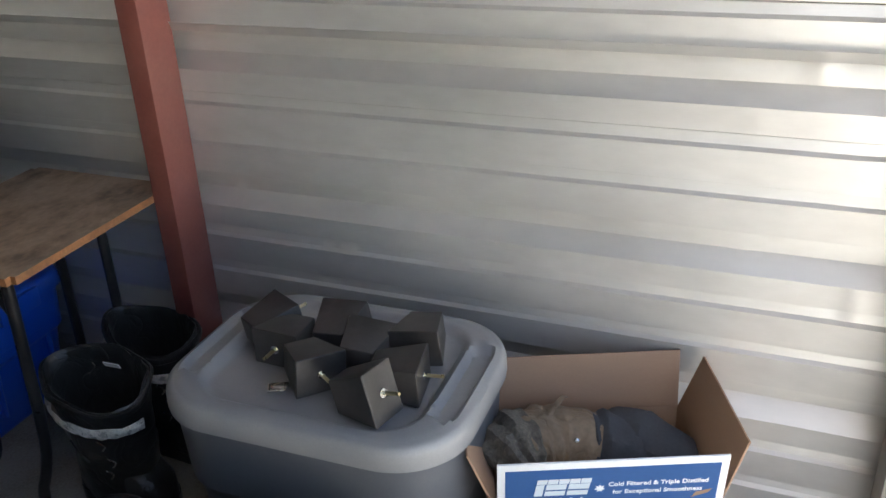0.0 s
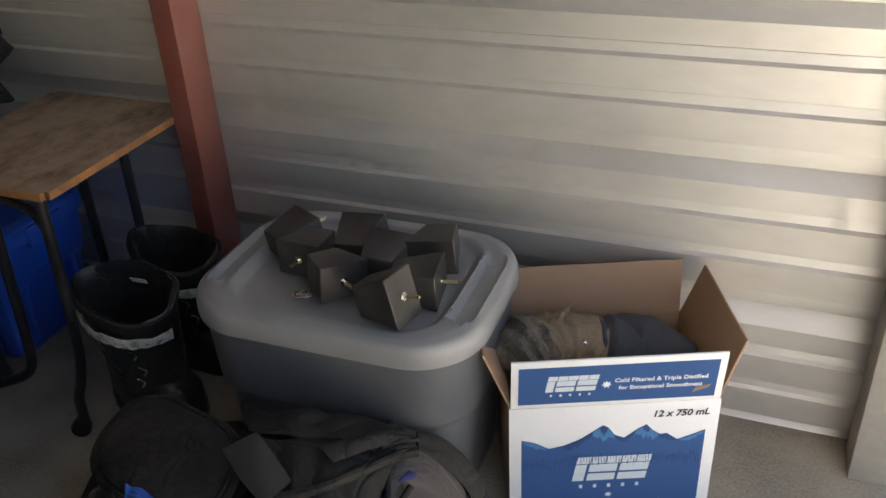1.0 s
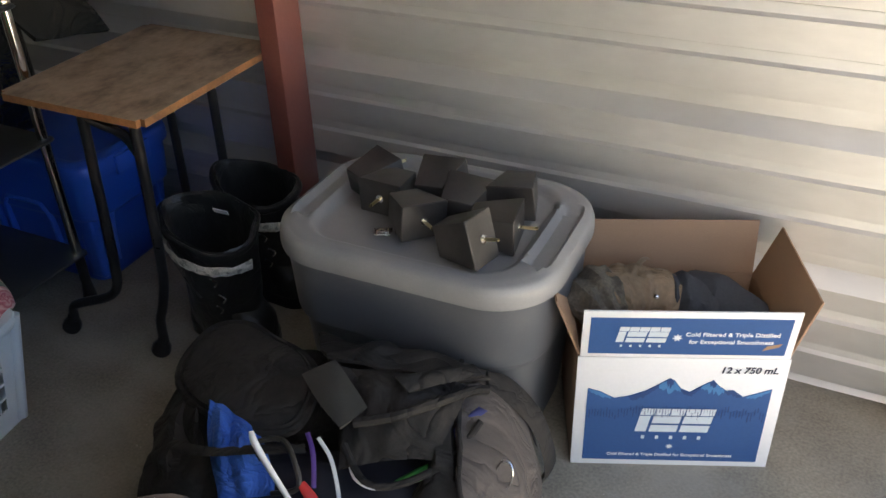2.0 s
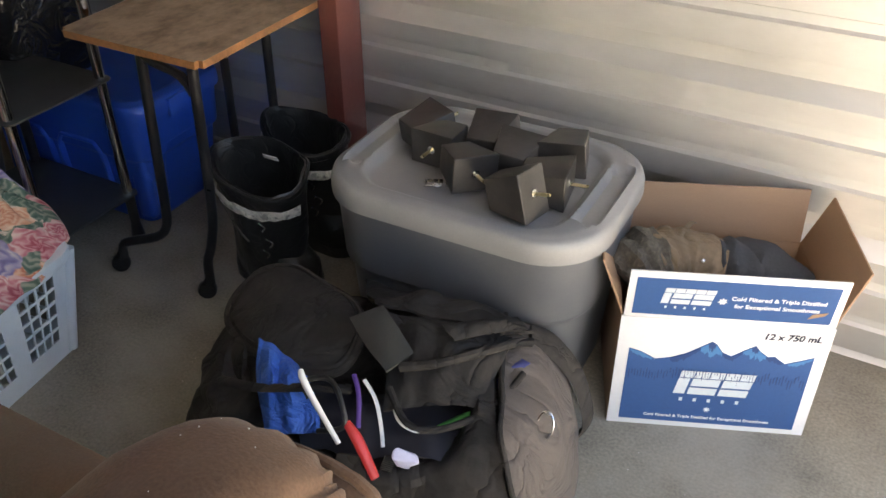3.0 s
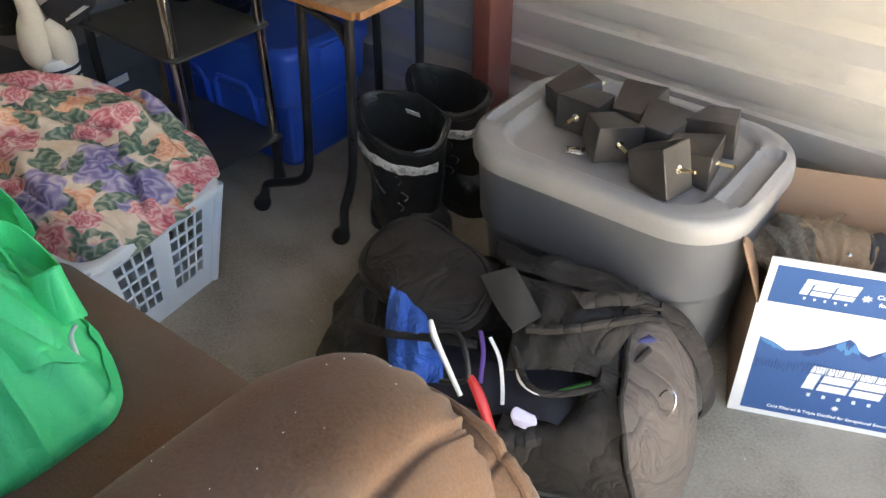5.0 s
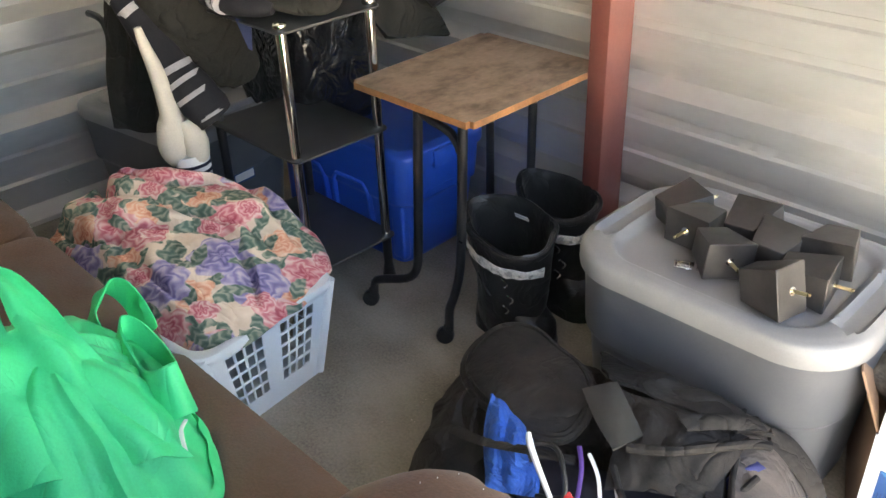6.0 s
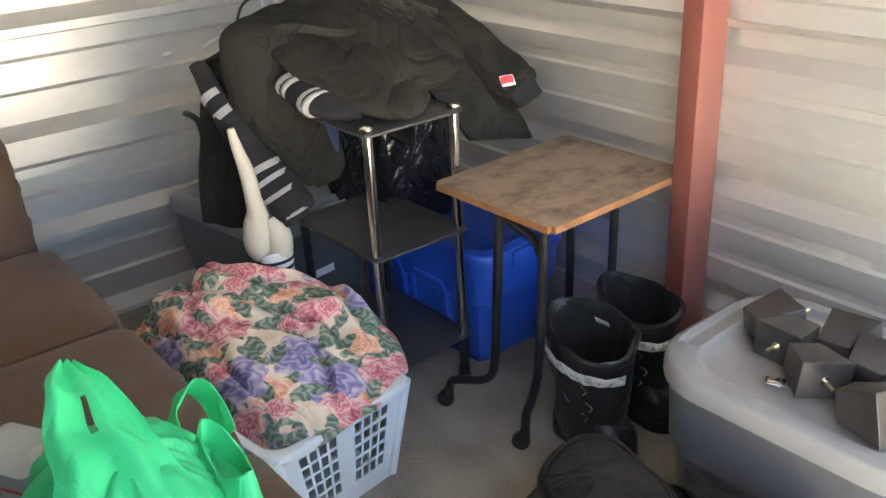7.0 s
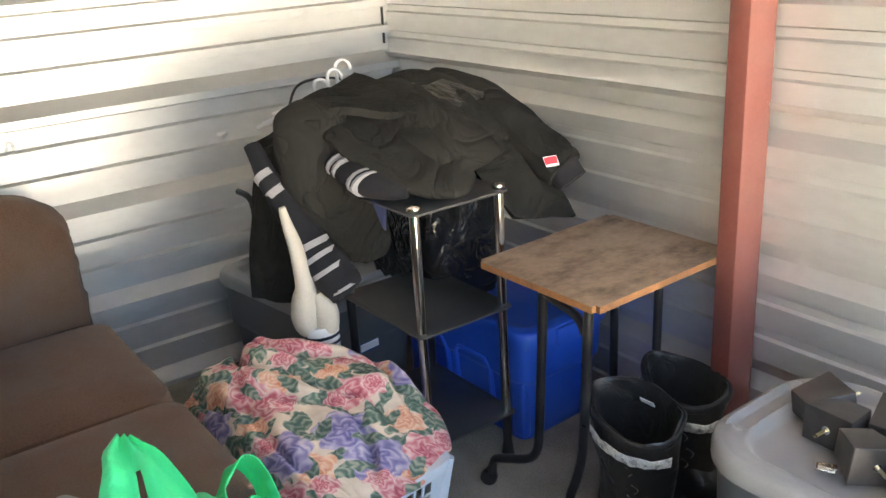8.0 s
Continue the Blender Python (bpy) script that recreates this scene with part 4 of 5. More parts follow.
def crest(x):
    for (xa, za), (xb, zb) in zip(ridge, ridge[1:]):
        if xa <= x <= xb:
            return za + (zb - za) * (x - xa) / (xb - xa)
    return ridge[-1][1]


# lit and shaded snow faces that hang in ragged tongues below the skyline
for x0, x1, deep, tone in ((X0 + 0.002, 0.066, 0.012, PRINTL), (0.098, 0.150, 0.020, PRINTD), (0.150, 0.190, 0.034, PRINTL), (0.163, 0.176, 0.024, PRINTD), (0.190, 0.226, 0.014, PRINTD), (0.226, 0.268, 0.030, PRINTL), (0.240, 0.252, 0.020, PRINTD), (0.268, 0.300, 0.012, PRINTD), (0.310, X1 - 0.002, 0.012, PRINTL)):
    n = 14
    xs = [x0 + (x1 - x0) * k / n for k in range(n + 1)]
    low = [(x, crest(x) - 0.002 - deep * math.sin(math.pi * (0.08 + 0.84 * k / n)) * random.uniform(0.45, 1.0)) for k, x in enumerate(xs)]
    part("mountain_shade", flat_poly(low + [(x, crest(x) - 0.0012) for x in xs[::-1]], 0.0004 if tone is PRINTL else 0.0007), tone, front, smooth=False, m=F1)
for k in range(60):
    x = X0 + 0.006 + (X1 - X0 - 0.012) * k / 59
    z = min(0.150, crest(x) - 0.034) + random.uniform(-0.010, 0.006)
    part("tree_streak", rect(x - 0.0009, x + 0.0009, z - random.uniform(0.010, 0.024), z), PRINTD, front, smooth=False, m=F1)


def slanted(cx, z0, x0, x1, za, zb):
    """A block leaning to the right as it rises."""
    k = 0.16
    return flat_poly([(x0 + (za - z0) * k, za), (x1 + (za - z0) * k, za), (x1 + (zb - z0) * k, zb), (x0 + (zb - z0) * k, zb)])


def logo(cx, z0, w, parent, m):
    """The maker's mark as plain silver shapes: a row of small slanted blocks over three large ones."""
    h = w * 0.42
    a0 = cx - w / 2
    for k in range(5):
        part("logo_block", slanted(cx, z0, a0 + w * 0.2 * k, a0 + w * (0.2 * k + 0.185), z0 + h * 0.72, z0 + h), PRINTG, parent, smooth=False, m=m)
    for a, b in ((0.0, 0.15), (0.19, 0.56), (0.60, 0.98)):
        part("logo_block", slanted(cx, z0, a0 + w * a, a0 + w * b, z0, z0 + h * 0.68), PRINTG, parent, smooth=False, m=m)
    up = pose(0, -0.0008, 0) @ m
    for a, b in ((0.19, 0.56), (0.60, 0.98)):
        part("logo_gap", slanted(cx, z0, a0 + w * a, a0 + w * b, z0 + h * 0.31, z0 + h * 0.37), PRINTB, parent, smooth=False, m=up)
    for k in range(5):
        x = cx - w * 0.38 + w * 0.76 * k / 4
        part("logo_mark", rect(x - w * 0.022, x + w * 0.022, z0 - h * 0.32, z0 - h * 0.18), PRINTG, parent, smooth=False, m=m)


def maple(cx, cz, r, parent, m):
    pts = []
    for k in range(14):
        a = math.pi / 2 + 2 * math.pi * k / 14
        rr = r * (1.0 if k % 2 == 0 else 0.5)
        pts.append((cx + rr * math.cos(a), cz + rr * math.sin(a)))
    part("maple_leaf", flat_poly(pts), WHITEP, parent, smooth=False, m=m)


logo(0.185, 0.090, 0.138, front, F1)
maple(0.185, 0.052, 0.007, front, F1)
lettering("Cold Filtered & Triple Distilled for Exceptional Smoothness", 0.0098, 0.187, 0.026, WHITEP, front, F1, "CENTER")
lettering("12 x 750 mL", 0.0200, 0.356, 0.236, INK, front, F1, "RIGHT", 0.2)
FM = pose(BW / 2, T / 2, BH + 0.001) @ pose(0, 0, 0, 7, 0, 0) @ pose(-BW / 2, -T / 2 - 0.0004, 0)
FM1 = FM @ pose(0, -0.0008, 0)
part("print_field", rect(0.016, BW - 0.016, 0.010, 0.098), PRINTB, front_flap, "blue printed field", smooth=False, m=FM)
logo(0.106, 0.040, 0.088, front_flap, FM1)
maple(0.168, 0.052, 0.009, front_flap, FM1)
lettering("Cold Filtered & Triple Distilled", 0.0128, 0.262, 0.056, WHITEP, front_flap, FM1, "CENTER")
lettering("for Exceptional Smoothness", 0.0128, 0.262, 0.038, WHITEP, front_flap, FM1, "CENTER")
part("scuff", flat_poly([(0.318, 0.022), (0.345, 0.032), (0.350, 0.040), (0.325, 0.034)]), CARD, front_flap, "torn scuff of bare cardboard", smooth=False, m=FM1)

# ---- work boots lying in the carton ----
wboot = thing("work_boot", "worn tan leather work boot lying in the carton", "boot", group="work boots in the carton")
part("shaft", tube([(2.352, -0.258, 0.287), (2.375, -0.232, 0.290), (2.41, -0.206, 0.284), (2.468, -0.186, 0.270)], [0.058, 0.061, 0.061, 0.057], 28, 8, 0.9, 0.07, 2, 34), TANL, wboot)
part("cuff", tube([(2.318, -0.305, 0.262), (2.330, -0.285, 0.280), (2.345, -0.265, 0.288), (2.362, -0.246, 0.288)], [0.046, 0.062, 0.068, 0.063], 28, 6, 0.9, 0.12, 5, 48), mat("olive_grey_fleece", (0.15, 0.13, 0.10), 0.95, 0, 0.35, 40, 0.9, 160, 0.004, (0.07, 0.06, 0.05), 0.6, 18), wboot, "matted olive-grey fleece cuff")
part("collar", tube([(2.455, -0.187, 0.271), (2.475, -0.18, 0.268), (2.515, -0.172, 0.262), (2.55, -0.17, 0.25)], [0.060, 0.063, 0.058, 0.045], 24, 5, 0.9, 0.10, 3, 30), DARKL, wboot, "dark padded collar")
part("strap", tube([(2.380, -0.262, 0.318), (2.392, -0.225, 0.342), (2.400, -0.17, 0.340), (2.40, -0.14, 0.325)], 0.006, 8, 4, 0.4), TANL, wboot)
part("badge", box(0.024, 0.003, 0.03, (0, 0, 0), 0.001), mat("dark_tan", (0.12, 0.08, 0.05), 0.6), wboot, "small stitched leather badge", m=pose(2.425, -0.249, 0.309, -40, 0, 15))
part("eyelet", lathe([(0.002, 0), (0.004, 0.001), (0.004, 0.003), (0.002, 0.004)], 10), SILVER, wboot, m=pose(2.447, -0.241, 0.312, 50, 0, 15))
wboot2 = thing("work_boot", "dark fabric work boot at the far side of the carton", "boot", group="work boots in the carton")
part("shaft", tube([(2.49, -0.16, 0.27), (2.53, -0.14, 0.265), (2.60, -0.15, 0.245), (2.65, -0.17, 0.225)], [0.05, 0.06, 0.055, 0.045], 16, 5, 0.85, 0.09, 7), DARKL, wboot2)
part("toe", tube([(2.50, -0.28, 0.20), (2.56, -0.25, 0.225), (2.62, -0.22, 0.215)], [0.05, 0.055, 0.045], 16, 5, 0.8, 0.08, 9), DARKL, wboot2)

# ---- hinge clip on the lid ----
clip = thing("metal_bracket", "small zinc metal bracket lying on the tote lid", "bracket", (1.972, -0.420, LIDTOP + 0.002), 28)
part("plate", box(0.030, 0.016, 0.002, (0, 0.004, 0.006), 0.0005), SILVER, clip)
for x in (-0.018, 0.008, 0.022):
    part("pin", tube([(x, -0.008, 0.004), (x, 0.010, 0.005)], 0.003, 8), SILVER, clip)
part("rod", tube([(-0.020, -0.006, 0.004), (0.012, -0.008, 0.004)], 0.0025, 8), SILVER, clip)

# ---- duffel bag ----
duffel = thing("duffel_bag", "open black nylon duffel bag stuffed with gear on the floor", "bag", (2.0, -0.72, 0), 24)
DK = 44


def duffel_ring(x, w, h, cy=0.0, dip=0.0, lean=0.0):
    """One section of the bag: flat base, bellied sides, top sunk where it is open."""
    ring = []
    for k in range(DK):
        a = 2 * math.pi * k / DK
        c, s = math.cos(a), math.sin(a)
        y = math.copysign(abs(c) ** 0.72, c) * w
        z = h * 0.48 + math.copysign(abs(s) ** (0.75 if s > 0 else 0.45), s) * h * (0.52 if s > 0 else 0.47)
        if s > 0:
            z -= dip * math.exp(-((y + 0.03) / (w * 0.70)) ** 4)
        ring.append(Vector((x + lean * (h * 0.5 - z), cy + y, max(z, 0.004))))
    return ring


secs = []
for k in range(34):
    u = k / 33
    x = -0.31 + 0.58 * u
    e = min(1.0, (u + 0.02) / 0.22) ** 0.5
    secs.append(duffel_ring(x, 0.10 + 0.112 * e, 0.12 + 0.16 * e, 0.05 * (1 - u) - 0.012, 0.135 * max(0.0, math.sin(math.pi * min(1, max(0, (u - 0.12) / 0.8)))) ** 0.6, 0.28 * u))
body = ring_loft(secs)
for v in body.verts:
    crease = abs(noise.noise(Vector((v.co.x * 4 + v.co.z * 5, v.co.y * 5, v.co.z * 9 - v.co.x * 3))))
    v.co += Vector((0, math.copysign(1, v.co.y), 0.4)) * (-0.018 * max(0.0, 1 - crease / 0.16)) * min(1, v.co.z / 0.05)
part("body", crumple(crumple(body, 0.016, 8, 2.0), 0.007, 24, 4.0), CANVAS, duffel)


def dome(f, k, out=0.0):
    """The rounded end of the bag: f from its rim (0) to its middle (1), k round it."""
    sc = math.cos(f * math.pi / 2)
    r0 = duffel_ring(0.27, 0.212, 0.28, -0.012, 0.0, 0.28)[k % DK]
    mid = Vector((0.27, -0.005, 0.125))
    p = mid + (r0 - mid) * sc
    p.x += (0.105 + out) * math.sin(f * math.pi / 2)
    return p + (r0 - mid).normalized() * out


end = ring_loft([[dome(f / 10, k) + bend(dome(f / 10, k), 0.008, 14, 3) for k in range(DK)] for f in range(0, 10)])
part("end_panel", end, CANVAS2, duffel, "faded brown-grey end panel")
part("piping", tube([dome(0.03, k, 0.002) + bend(dome(0.03, k), 0.008, 14, 3) for k in range(DK + 1)], 0.0045, 8), CANVAS, duffel)
part("grab_handle", tube([dome(0.30, 9, 0.004), dome(0.50, 8, 0.012), dome(0.78, 4, 0.018), dome(0.80, 38, 0.018), dome(0.55, 35, 0.010), dome(0.40, 34, 0.004)], 0.024, 10, 6, 0.22, up=(1, 0, 0)), CANVAS, duffel, "black webbing grab handle")
part("side_band", sheet(16, 8, lambda u, v: dome(0.10 + 0.75 * u, 0, 0.003).lerp(dome(0.10 + 0.75 * u, 6, 0.003), v)), CANVAS, duffel)


def local(ob, p):
    return ob.matrix_world.inverted() @ Vector(p)


bpy.context.view_layer.update()


def L(*pts):
    return [local(duffel, p) for p in pts]


# lid flap thrown back, oval with a bound edge
oval_c, oval_u, oval_v = Vector((1.842, -0.706, 0.268)), Vector((0.152, -0.030, 0.010)), Vector((-0.016, 0.098, 0.015))


def oval(u, v):
    a, r = 2 * math.pi * u, v
    n = oval_u.cross(oval_v).normalized()
    ex = (abs(math.cos(a)) ** 2.5 + abs(math.sin(a)) ** 2.5) ** (-1 / 2.5)
    p = oval_c + oval_u * math.cos(a) * ex * r + oval_v * math.sin(a) * ex * r * (1 - 0.10 * math.cos(a)) + n * (0.014 * (1 - r * r) - 0.016 * math.exp(-((r - 0.90) / 0.05) ** 2))
    return local(duffel, p + bend(p, 0.010, 9, 4))


ov = sheet(48, 20, oval)
bmesh.ops.remove_doubles(ov, verts=ov.verts, dist=0.0005)
bmesh.ops.solidify(ov, geom=ov.faces[:], thickness=0.014)
part("lid_flap", ov, CANVAS, duffel, "black quilted oval lid flap")
part("binding", tube([oval(i / 48, 0.985) for i in range(49)], 0.0085, 8, wob=0.06), CANVAS, duffel, "padded bound edge with piping")
# middle flap, velcro tab, straps
part("side_flap", patch(L((2.015, -0.665, 0.325), (2.225, -0.60, 0.30), (2.235, -0.745, 0.262), (2.105, -0.815, 0.262)), 0.03, 0.012, 9, 2, fold=0.004), CANVAS, duffel, "black padded flap")
part("back_panel", patch(L((1.88, -0.545, 0.255), (2.24, -0.535, 0.275), (2.215, -0.62, 0.315), (1.99, -0.67, 0.325)), 0.03, 0.014, 10, 6, fold=0.005), CANVAS, duffel)
part("velcro_tab", patch(L((1.978, -0.722, 0.330), (2.016, -0.678, 0.340), (2.112, -0.742, 0.328), (2.094, -0.792, 0.318)), 0.012, 0.003, 9, 3, 10, 10, 0.005), mat("velcro", (0.045, 0.042, 0.036), 0.95, 0, 0.2, 30, 0.8, 700, 0.001), duffel, "grey-black velcro tab")
part("flap_binding", tube(L((2.105, -0.770, 0.318), (2.16, -0.745, 0.330), (2.20, -0.69, 0.325), (2.235, -0.615, 0.305), (2.255, -0.59, 0.295)), 0.008, 8, 5), CANVAS, duffel)
part("opening_binding", tube(L((2.095, -0.79, 0.285), (2.15, -0.825, 0.262), (2.20, -0.805, 0.258), (2.25, -0.73, 0.262), (2.268, -0.65, 0.280)), 0.006, 8, 5), CANVAS, duffel)
part("webbing", patch(L((2.13, -0.68, 0.352), (2.165, -0.70, 0.348), (2.245, -0.585, 0.318), (2.215, -0.565, 0.318)), 0.012, 0.004, 9, 1, 14, 6, 0.004), CANVAS, duffel)
# end panel with piping, ring and grab handle
ring_o = part("d_ring", tube([local(duffel, (2.332 + 0.014 * math.cos(a), -0.705 + 0.010 * math.sin(a), 0.240 + 0.022 * math.sin(a))) for a in [math.pi * k / 8 - 1.2 for k in range(13)]], 0.0022, 8), SILVER, duffel, "bright metal ring")
for q in (Vector((0.335, -0.165, 0.055)), Vector((0.165, -0.232, 0.055))):
    part("zip_pull", join(box(0.012, 0.004, 0.034, q, 0.002), box(0.016, 0.006, 0.012, q + Vector((0, 0, 0.022)), 0.002)), SILVER, duffel, "silver zip pull")
part("front_zip", tube([(-0.02, -0.222, 0.082), (0.08, -0.226, 0.078), (0.165, -0.224, 0.078)], 0.004, 8, 5), BLACKR, duffel)
part("front_strap", patch([(-0.01, -0.200, 0.235), (0.035, -0.200, 0.235), (0.03, -0.236, 0.03), (-0.03, -0.236, 0.03)], 0.012, 0.005, 9, 1, 14, 8, 0.005), CANVAS, duffel)
part("left_pocket", patch(L((1.66, -0.76, 0.03), (1.69, -0.68, 0.20), (1.83, -0.815, 0.265), (1.83, -0.905, 0.06)), 0.05, 0.016, 10, 8, fold=0.006), CANVAS, duffel)
part("cross_strap", tube(L((1.80, -0.87, 0.235), (1.90, -0.885, 0.275), (1.99, -0.865, 0.30), (2.05, -0.83, 0.295)), 0.012, 8, 5, 0.3), CANVAS, duffel)

# gear in the duffel
gear = tagged(part("blue_jacket", patch([(1.845, -0.81, 0.30), (1.93, -0.80, 0.26), (2.02, -0.885, 0.235), (1.94, -0.915, 0.22)], 0.035, 0.010, 14, 3, fold=0.010, fold_n=2.5), BLUEC), "crumpled bright blue nylon cloth in the duffel", "cloth")
tagged(part("plastic_rod", tube([(1.995, -0.880, 0.352), (2.004, -0.888, 0.346), (2.028, -0.898, 0.322), (2.085, -0.918, 0.272)], [0.004, 0.0055, 0.005, 0.004], 10, 4), WHITEP), "white plastic rod sticking out of the duffel", "rod")
tagged(part("red_handle", tube([(2.072, -0.878, 0.275), (2.10, -0.888, 0.255), (2.135, -0.90, 0.205)], [0.007, 0.010, 0.008], 10, 4, 0.6), REDP), "red plastic tool handle in the duffel", "tool")
tagged(part("cable", tube([(2.0, -0.875, 0.29), (1.985, -0.865, 0.31), (2.02, -0.845, 0.315), (2.055, -0.865, 0.30), (2.07, -0.885, 0.27), (2.03, -0.90, 0.255)], 0.0045, 8, 5), BLACKR), "black cable looped in the duffel", "cable")
tagged(part("purple_strap", tube([(2.035, -0.80, 0.295), (2.06, -0.825, 0.28), (2.08, -0.86, 0.25)], 0.004, 8, 4, 0.4), PURPLE), "purple strap in the duffel", "strap")
tagged(part("white_cord", tube([(2.055, -0.80, 0.292), (2.085, -0.815, 0.275), (2.11, -0.84, 0.25), (2.125, -0.86, 0.23)], 0.0035, 8, 4, 0.5), WHITEC), "off-white flat cord in the duffel", "cord")
tagged(part("white_cord", tube([(2.11, -0.80, 0.268), (2.135, -0.825, 0.262), (2.165, -0.828, 0.258), (2.185, -0.815, 0.258)], 0.004, 8, 5, 0.5), WHITEC), "white cord along the flap edge", "cord")
tagged(part("mitten", crumple(rr_loft([(0, 0.009, 0.006, 0.005), (0.02, 0.014, 0.008, 0.006), (0.045, 0.020, 0.009, 0.007), (0.048, 0.018, 0.006, 0.005)], 5), 0.008, 40, 1), mat("pale_lilac", (0.55, 0.55, 0.72), 0.8), m=pose(2.155, -0.852, 0.195, 20, 10, 20)), "pale lilac knitted cuff in the duffel", "glove")
tagged(part("buckle", join(box(0.018, 0.008, 0.045, (0, 0, 0), 0.002), *[box(0.019, 0.010, 0.003, (0, 0, z * 0.007 - 0.018), 0) for z in range(6)]), BLACKR, m=pose(2.138, -0.868, 0.205, 15, 15, 20)), "black ribbed plastic buckle", "buckle")
tagged(part("green_cloth", patch([(2.175, -0.79, 0.225), (2.20, -0.755, 0.235), (2.255, -0.69, 0.25), (2.235, -0.73, 0.235)], 0.012, 0.006, 20, 2, 14, 8), GREENC), "green cloth in the duffel", "cloth")
tagged(part("blue_cloth", patch([(2.215, -0.70, 0.25), (2.235, -0.69, 0.255), (2.265, -0.61, 0.272), (2.245, -0.61, 0.275)], 0.012, 0.005, 20, 2, 14, 8), mat("navy_cloth", (0.03, 0.035, 0.14), 0.8)), "navy blue cloth in the duffel", "cloth")
tagged(part("dark_clothes", crumple(patch([(1.93, -0.79, 0.215), (2.22, -0.70, 0.215), (2.24, -0.80, 0.19), (1.99, -0.90, 0.19)], 0.02, 0.02, 14, 9, thick=0.01), 0.008, 25, 3), mat("dark_navy", (0.012, 0.012, 0.02), 0.8)), "dark clothing inside the duffel", "clothes")

# ---- green shopping bag on the sofa ----
green = thing("shopping_bag", "crumpled bright green non-woven shopping bag on the sofa", "bag", (1.635, -1.425, 0.437), -4)


def bag_hump(u, v):
    """A full, sagging bag: swollen walls that gather into a crumpled top."""
    a = 2 * math.pi * u
    r = math.sin(v * math.pi / 2) if v < 0.8 else math.sin(0.8 * math.pi / 2) + 0.04 * math.sin((v - 0.8) * 15)
    c, s = math.cos(a), math.sin(a)
    ex = (abs(c) ** 3 + abs(s) ** 3) ** (-1 / 3)
    px, py = 0.245 * c * ex * r, 0.165 * s * ex * r
    z = 0.185 * (1 - r ** 2.6) ** 0.85 if v < 0.8 else 0.042 * (1 - (v - 0.8) / 0.2) + 0.002
    ridge = (0.010 * math.sin(a * 9 + 1.2 * v + 1.5 * math.sin(a * 3)) + 0.005 * math.sin(a * 23 + 2 * math.sin(a * 5))) * math.sin(math.pi * v)
    p = Vector((px + c * ridge, py + s * ridge, z + 0.03 * math.exp(-((px + 0.05) ** 2 + (py + 0.02) ** 2) / 0.01)))
    return p + bend(p, 0.018, 6, 6) + bend(p, 0.004, 18, 2)


hump = sheet(140, 36, bag_hump)
bmesh.ops.remove_doubles(hump, verts=hump.verts, dist=0.0006)
part("bag_body", hump, GREENB, green)
mouth = ring_loft([[Vector((0.05 + (0.055 + e) * math.cos(a) * 1.25, 0.115 + (0.026 + e) * math.sin(a), z + 0.018 * math.cos(a * 2))) for a in [2 * math.pi * k / 30 for k in range(30)]] for e, z in ((0.012, 0.08), (0.008, 0.13), (0.0, 0.165), (-0.003, 0.166), (-0.004, 0.12))], False, True)
part("bag_mouth", crumple(mouth, 0.012, 14, 3), GREENB, green, "gathered green bag mouth")


def handle_flap(base, tip, width, lean, seed, hole=True):
    """A cloth handle: a wide flap that gathers to a rounded tip, with a slit for the fingers."""
    b, t = Vector(base), Vector(tip)
    side = Vector(width)
    n = (t - b).cross(side).normalized()

    def fn(u, v):
        w = (1 - 0.72 * v ** 0.9) * (1 if v < 0.85 else max(0.25, 1 - ((v - 0.85) / 0.16) ** 2))
        p = b.lerp(t, v) + side * (u - 0.5) * 2 * w + n * (lean * math.sin(math.pi * v) + 0.016 * math.sin(u * 13 + seed + 2 * v) * (1 - v * 0.6))
        return p + bend(p, 0.012, 14, seed)
    bm = sheet(26, 26, fn)
    if hole:
        dead = []
        bm.faces.ensure_lookup_table()
        for i in range(26):
            for j in range(26):
                if 12 <= i <= 13 and 16 <= j <= 20:
                    dead.append(bm.faces[i * 26 + j])
        bmesh.ops.delete(bm, geom=dead, context="FACES")
    bm.normal_update()
    bmesh.ops.solidify(bm, geom=bm.faces[:], thickness=0.0015)
    return bm


part("bag_handle", handle_flap((0.175, -0.02, 0.115), (-0.105, -0.02, 0.292), (0.03, 0.115, -0.02), -0.015, 1), GREENB, green, "wide green cloth handle folded upright")
loop = smooth_line([(-0.15, 0.10, 0.07), (-0.175, 0.115, 0.105), (-0.18, 0.145, 0.135), (-0.15, 0.172, 0.12), (-0.11, 0.165, 0.07)], 6)
part("bag_handle", sheet(len(loop) - 1, 4, lambda u, v: loop[round(u * (len(loop) - 1))] + Vector((0.022, 0.014, 0.028)) * (v - 0.5) * 1.3 + bend(loop[round(u * (len(loop) - 1))], 0.01, 20, v), 0.002), GREENB, green)
for u0, v0, du, dv in ((0.10, 0.62, 0.05, -0.02), (0.16, 0.60, 0.02, 0.06), (0.19, 0.62, 0.03, -0.04), (0.23, 0.58, 0.015, 0.05)):
    line = [bag_hump(u0 + du * q, v0 + dv * math.sin(q * 3)) * 1.012 for q in (0, 0.33, 0.66, 1)]
    part("print_stroke", tube(line, 0.0035, 6, 4, 0.4), WHITEP, green, "white printed stroke")
tub = thing("plastic_container", "clear lidded plastic food container beside the green bag", "container", (1.372, -1.512, 0.447), 30)
part("tub", rr_loft([(0.0, 0.058, 0.043, 0.012), (0.075, 0.064, 0.049, 0.012)], 5), CLEARP, tub)
part("lid", rr_loft([(0.075, 0.067, 0.052, 0.014), (0.082, 0.068, 0.053, 0.014), (0.085, 0.064, 0.049, 0.012)], 5), CLEARP, tub, "milky white lid")
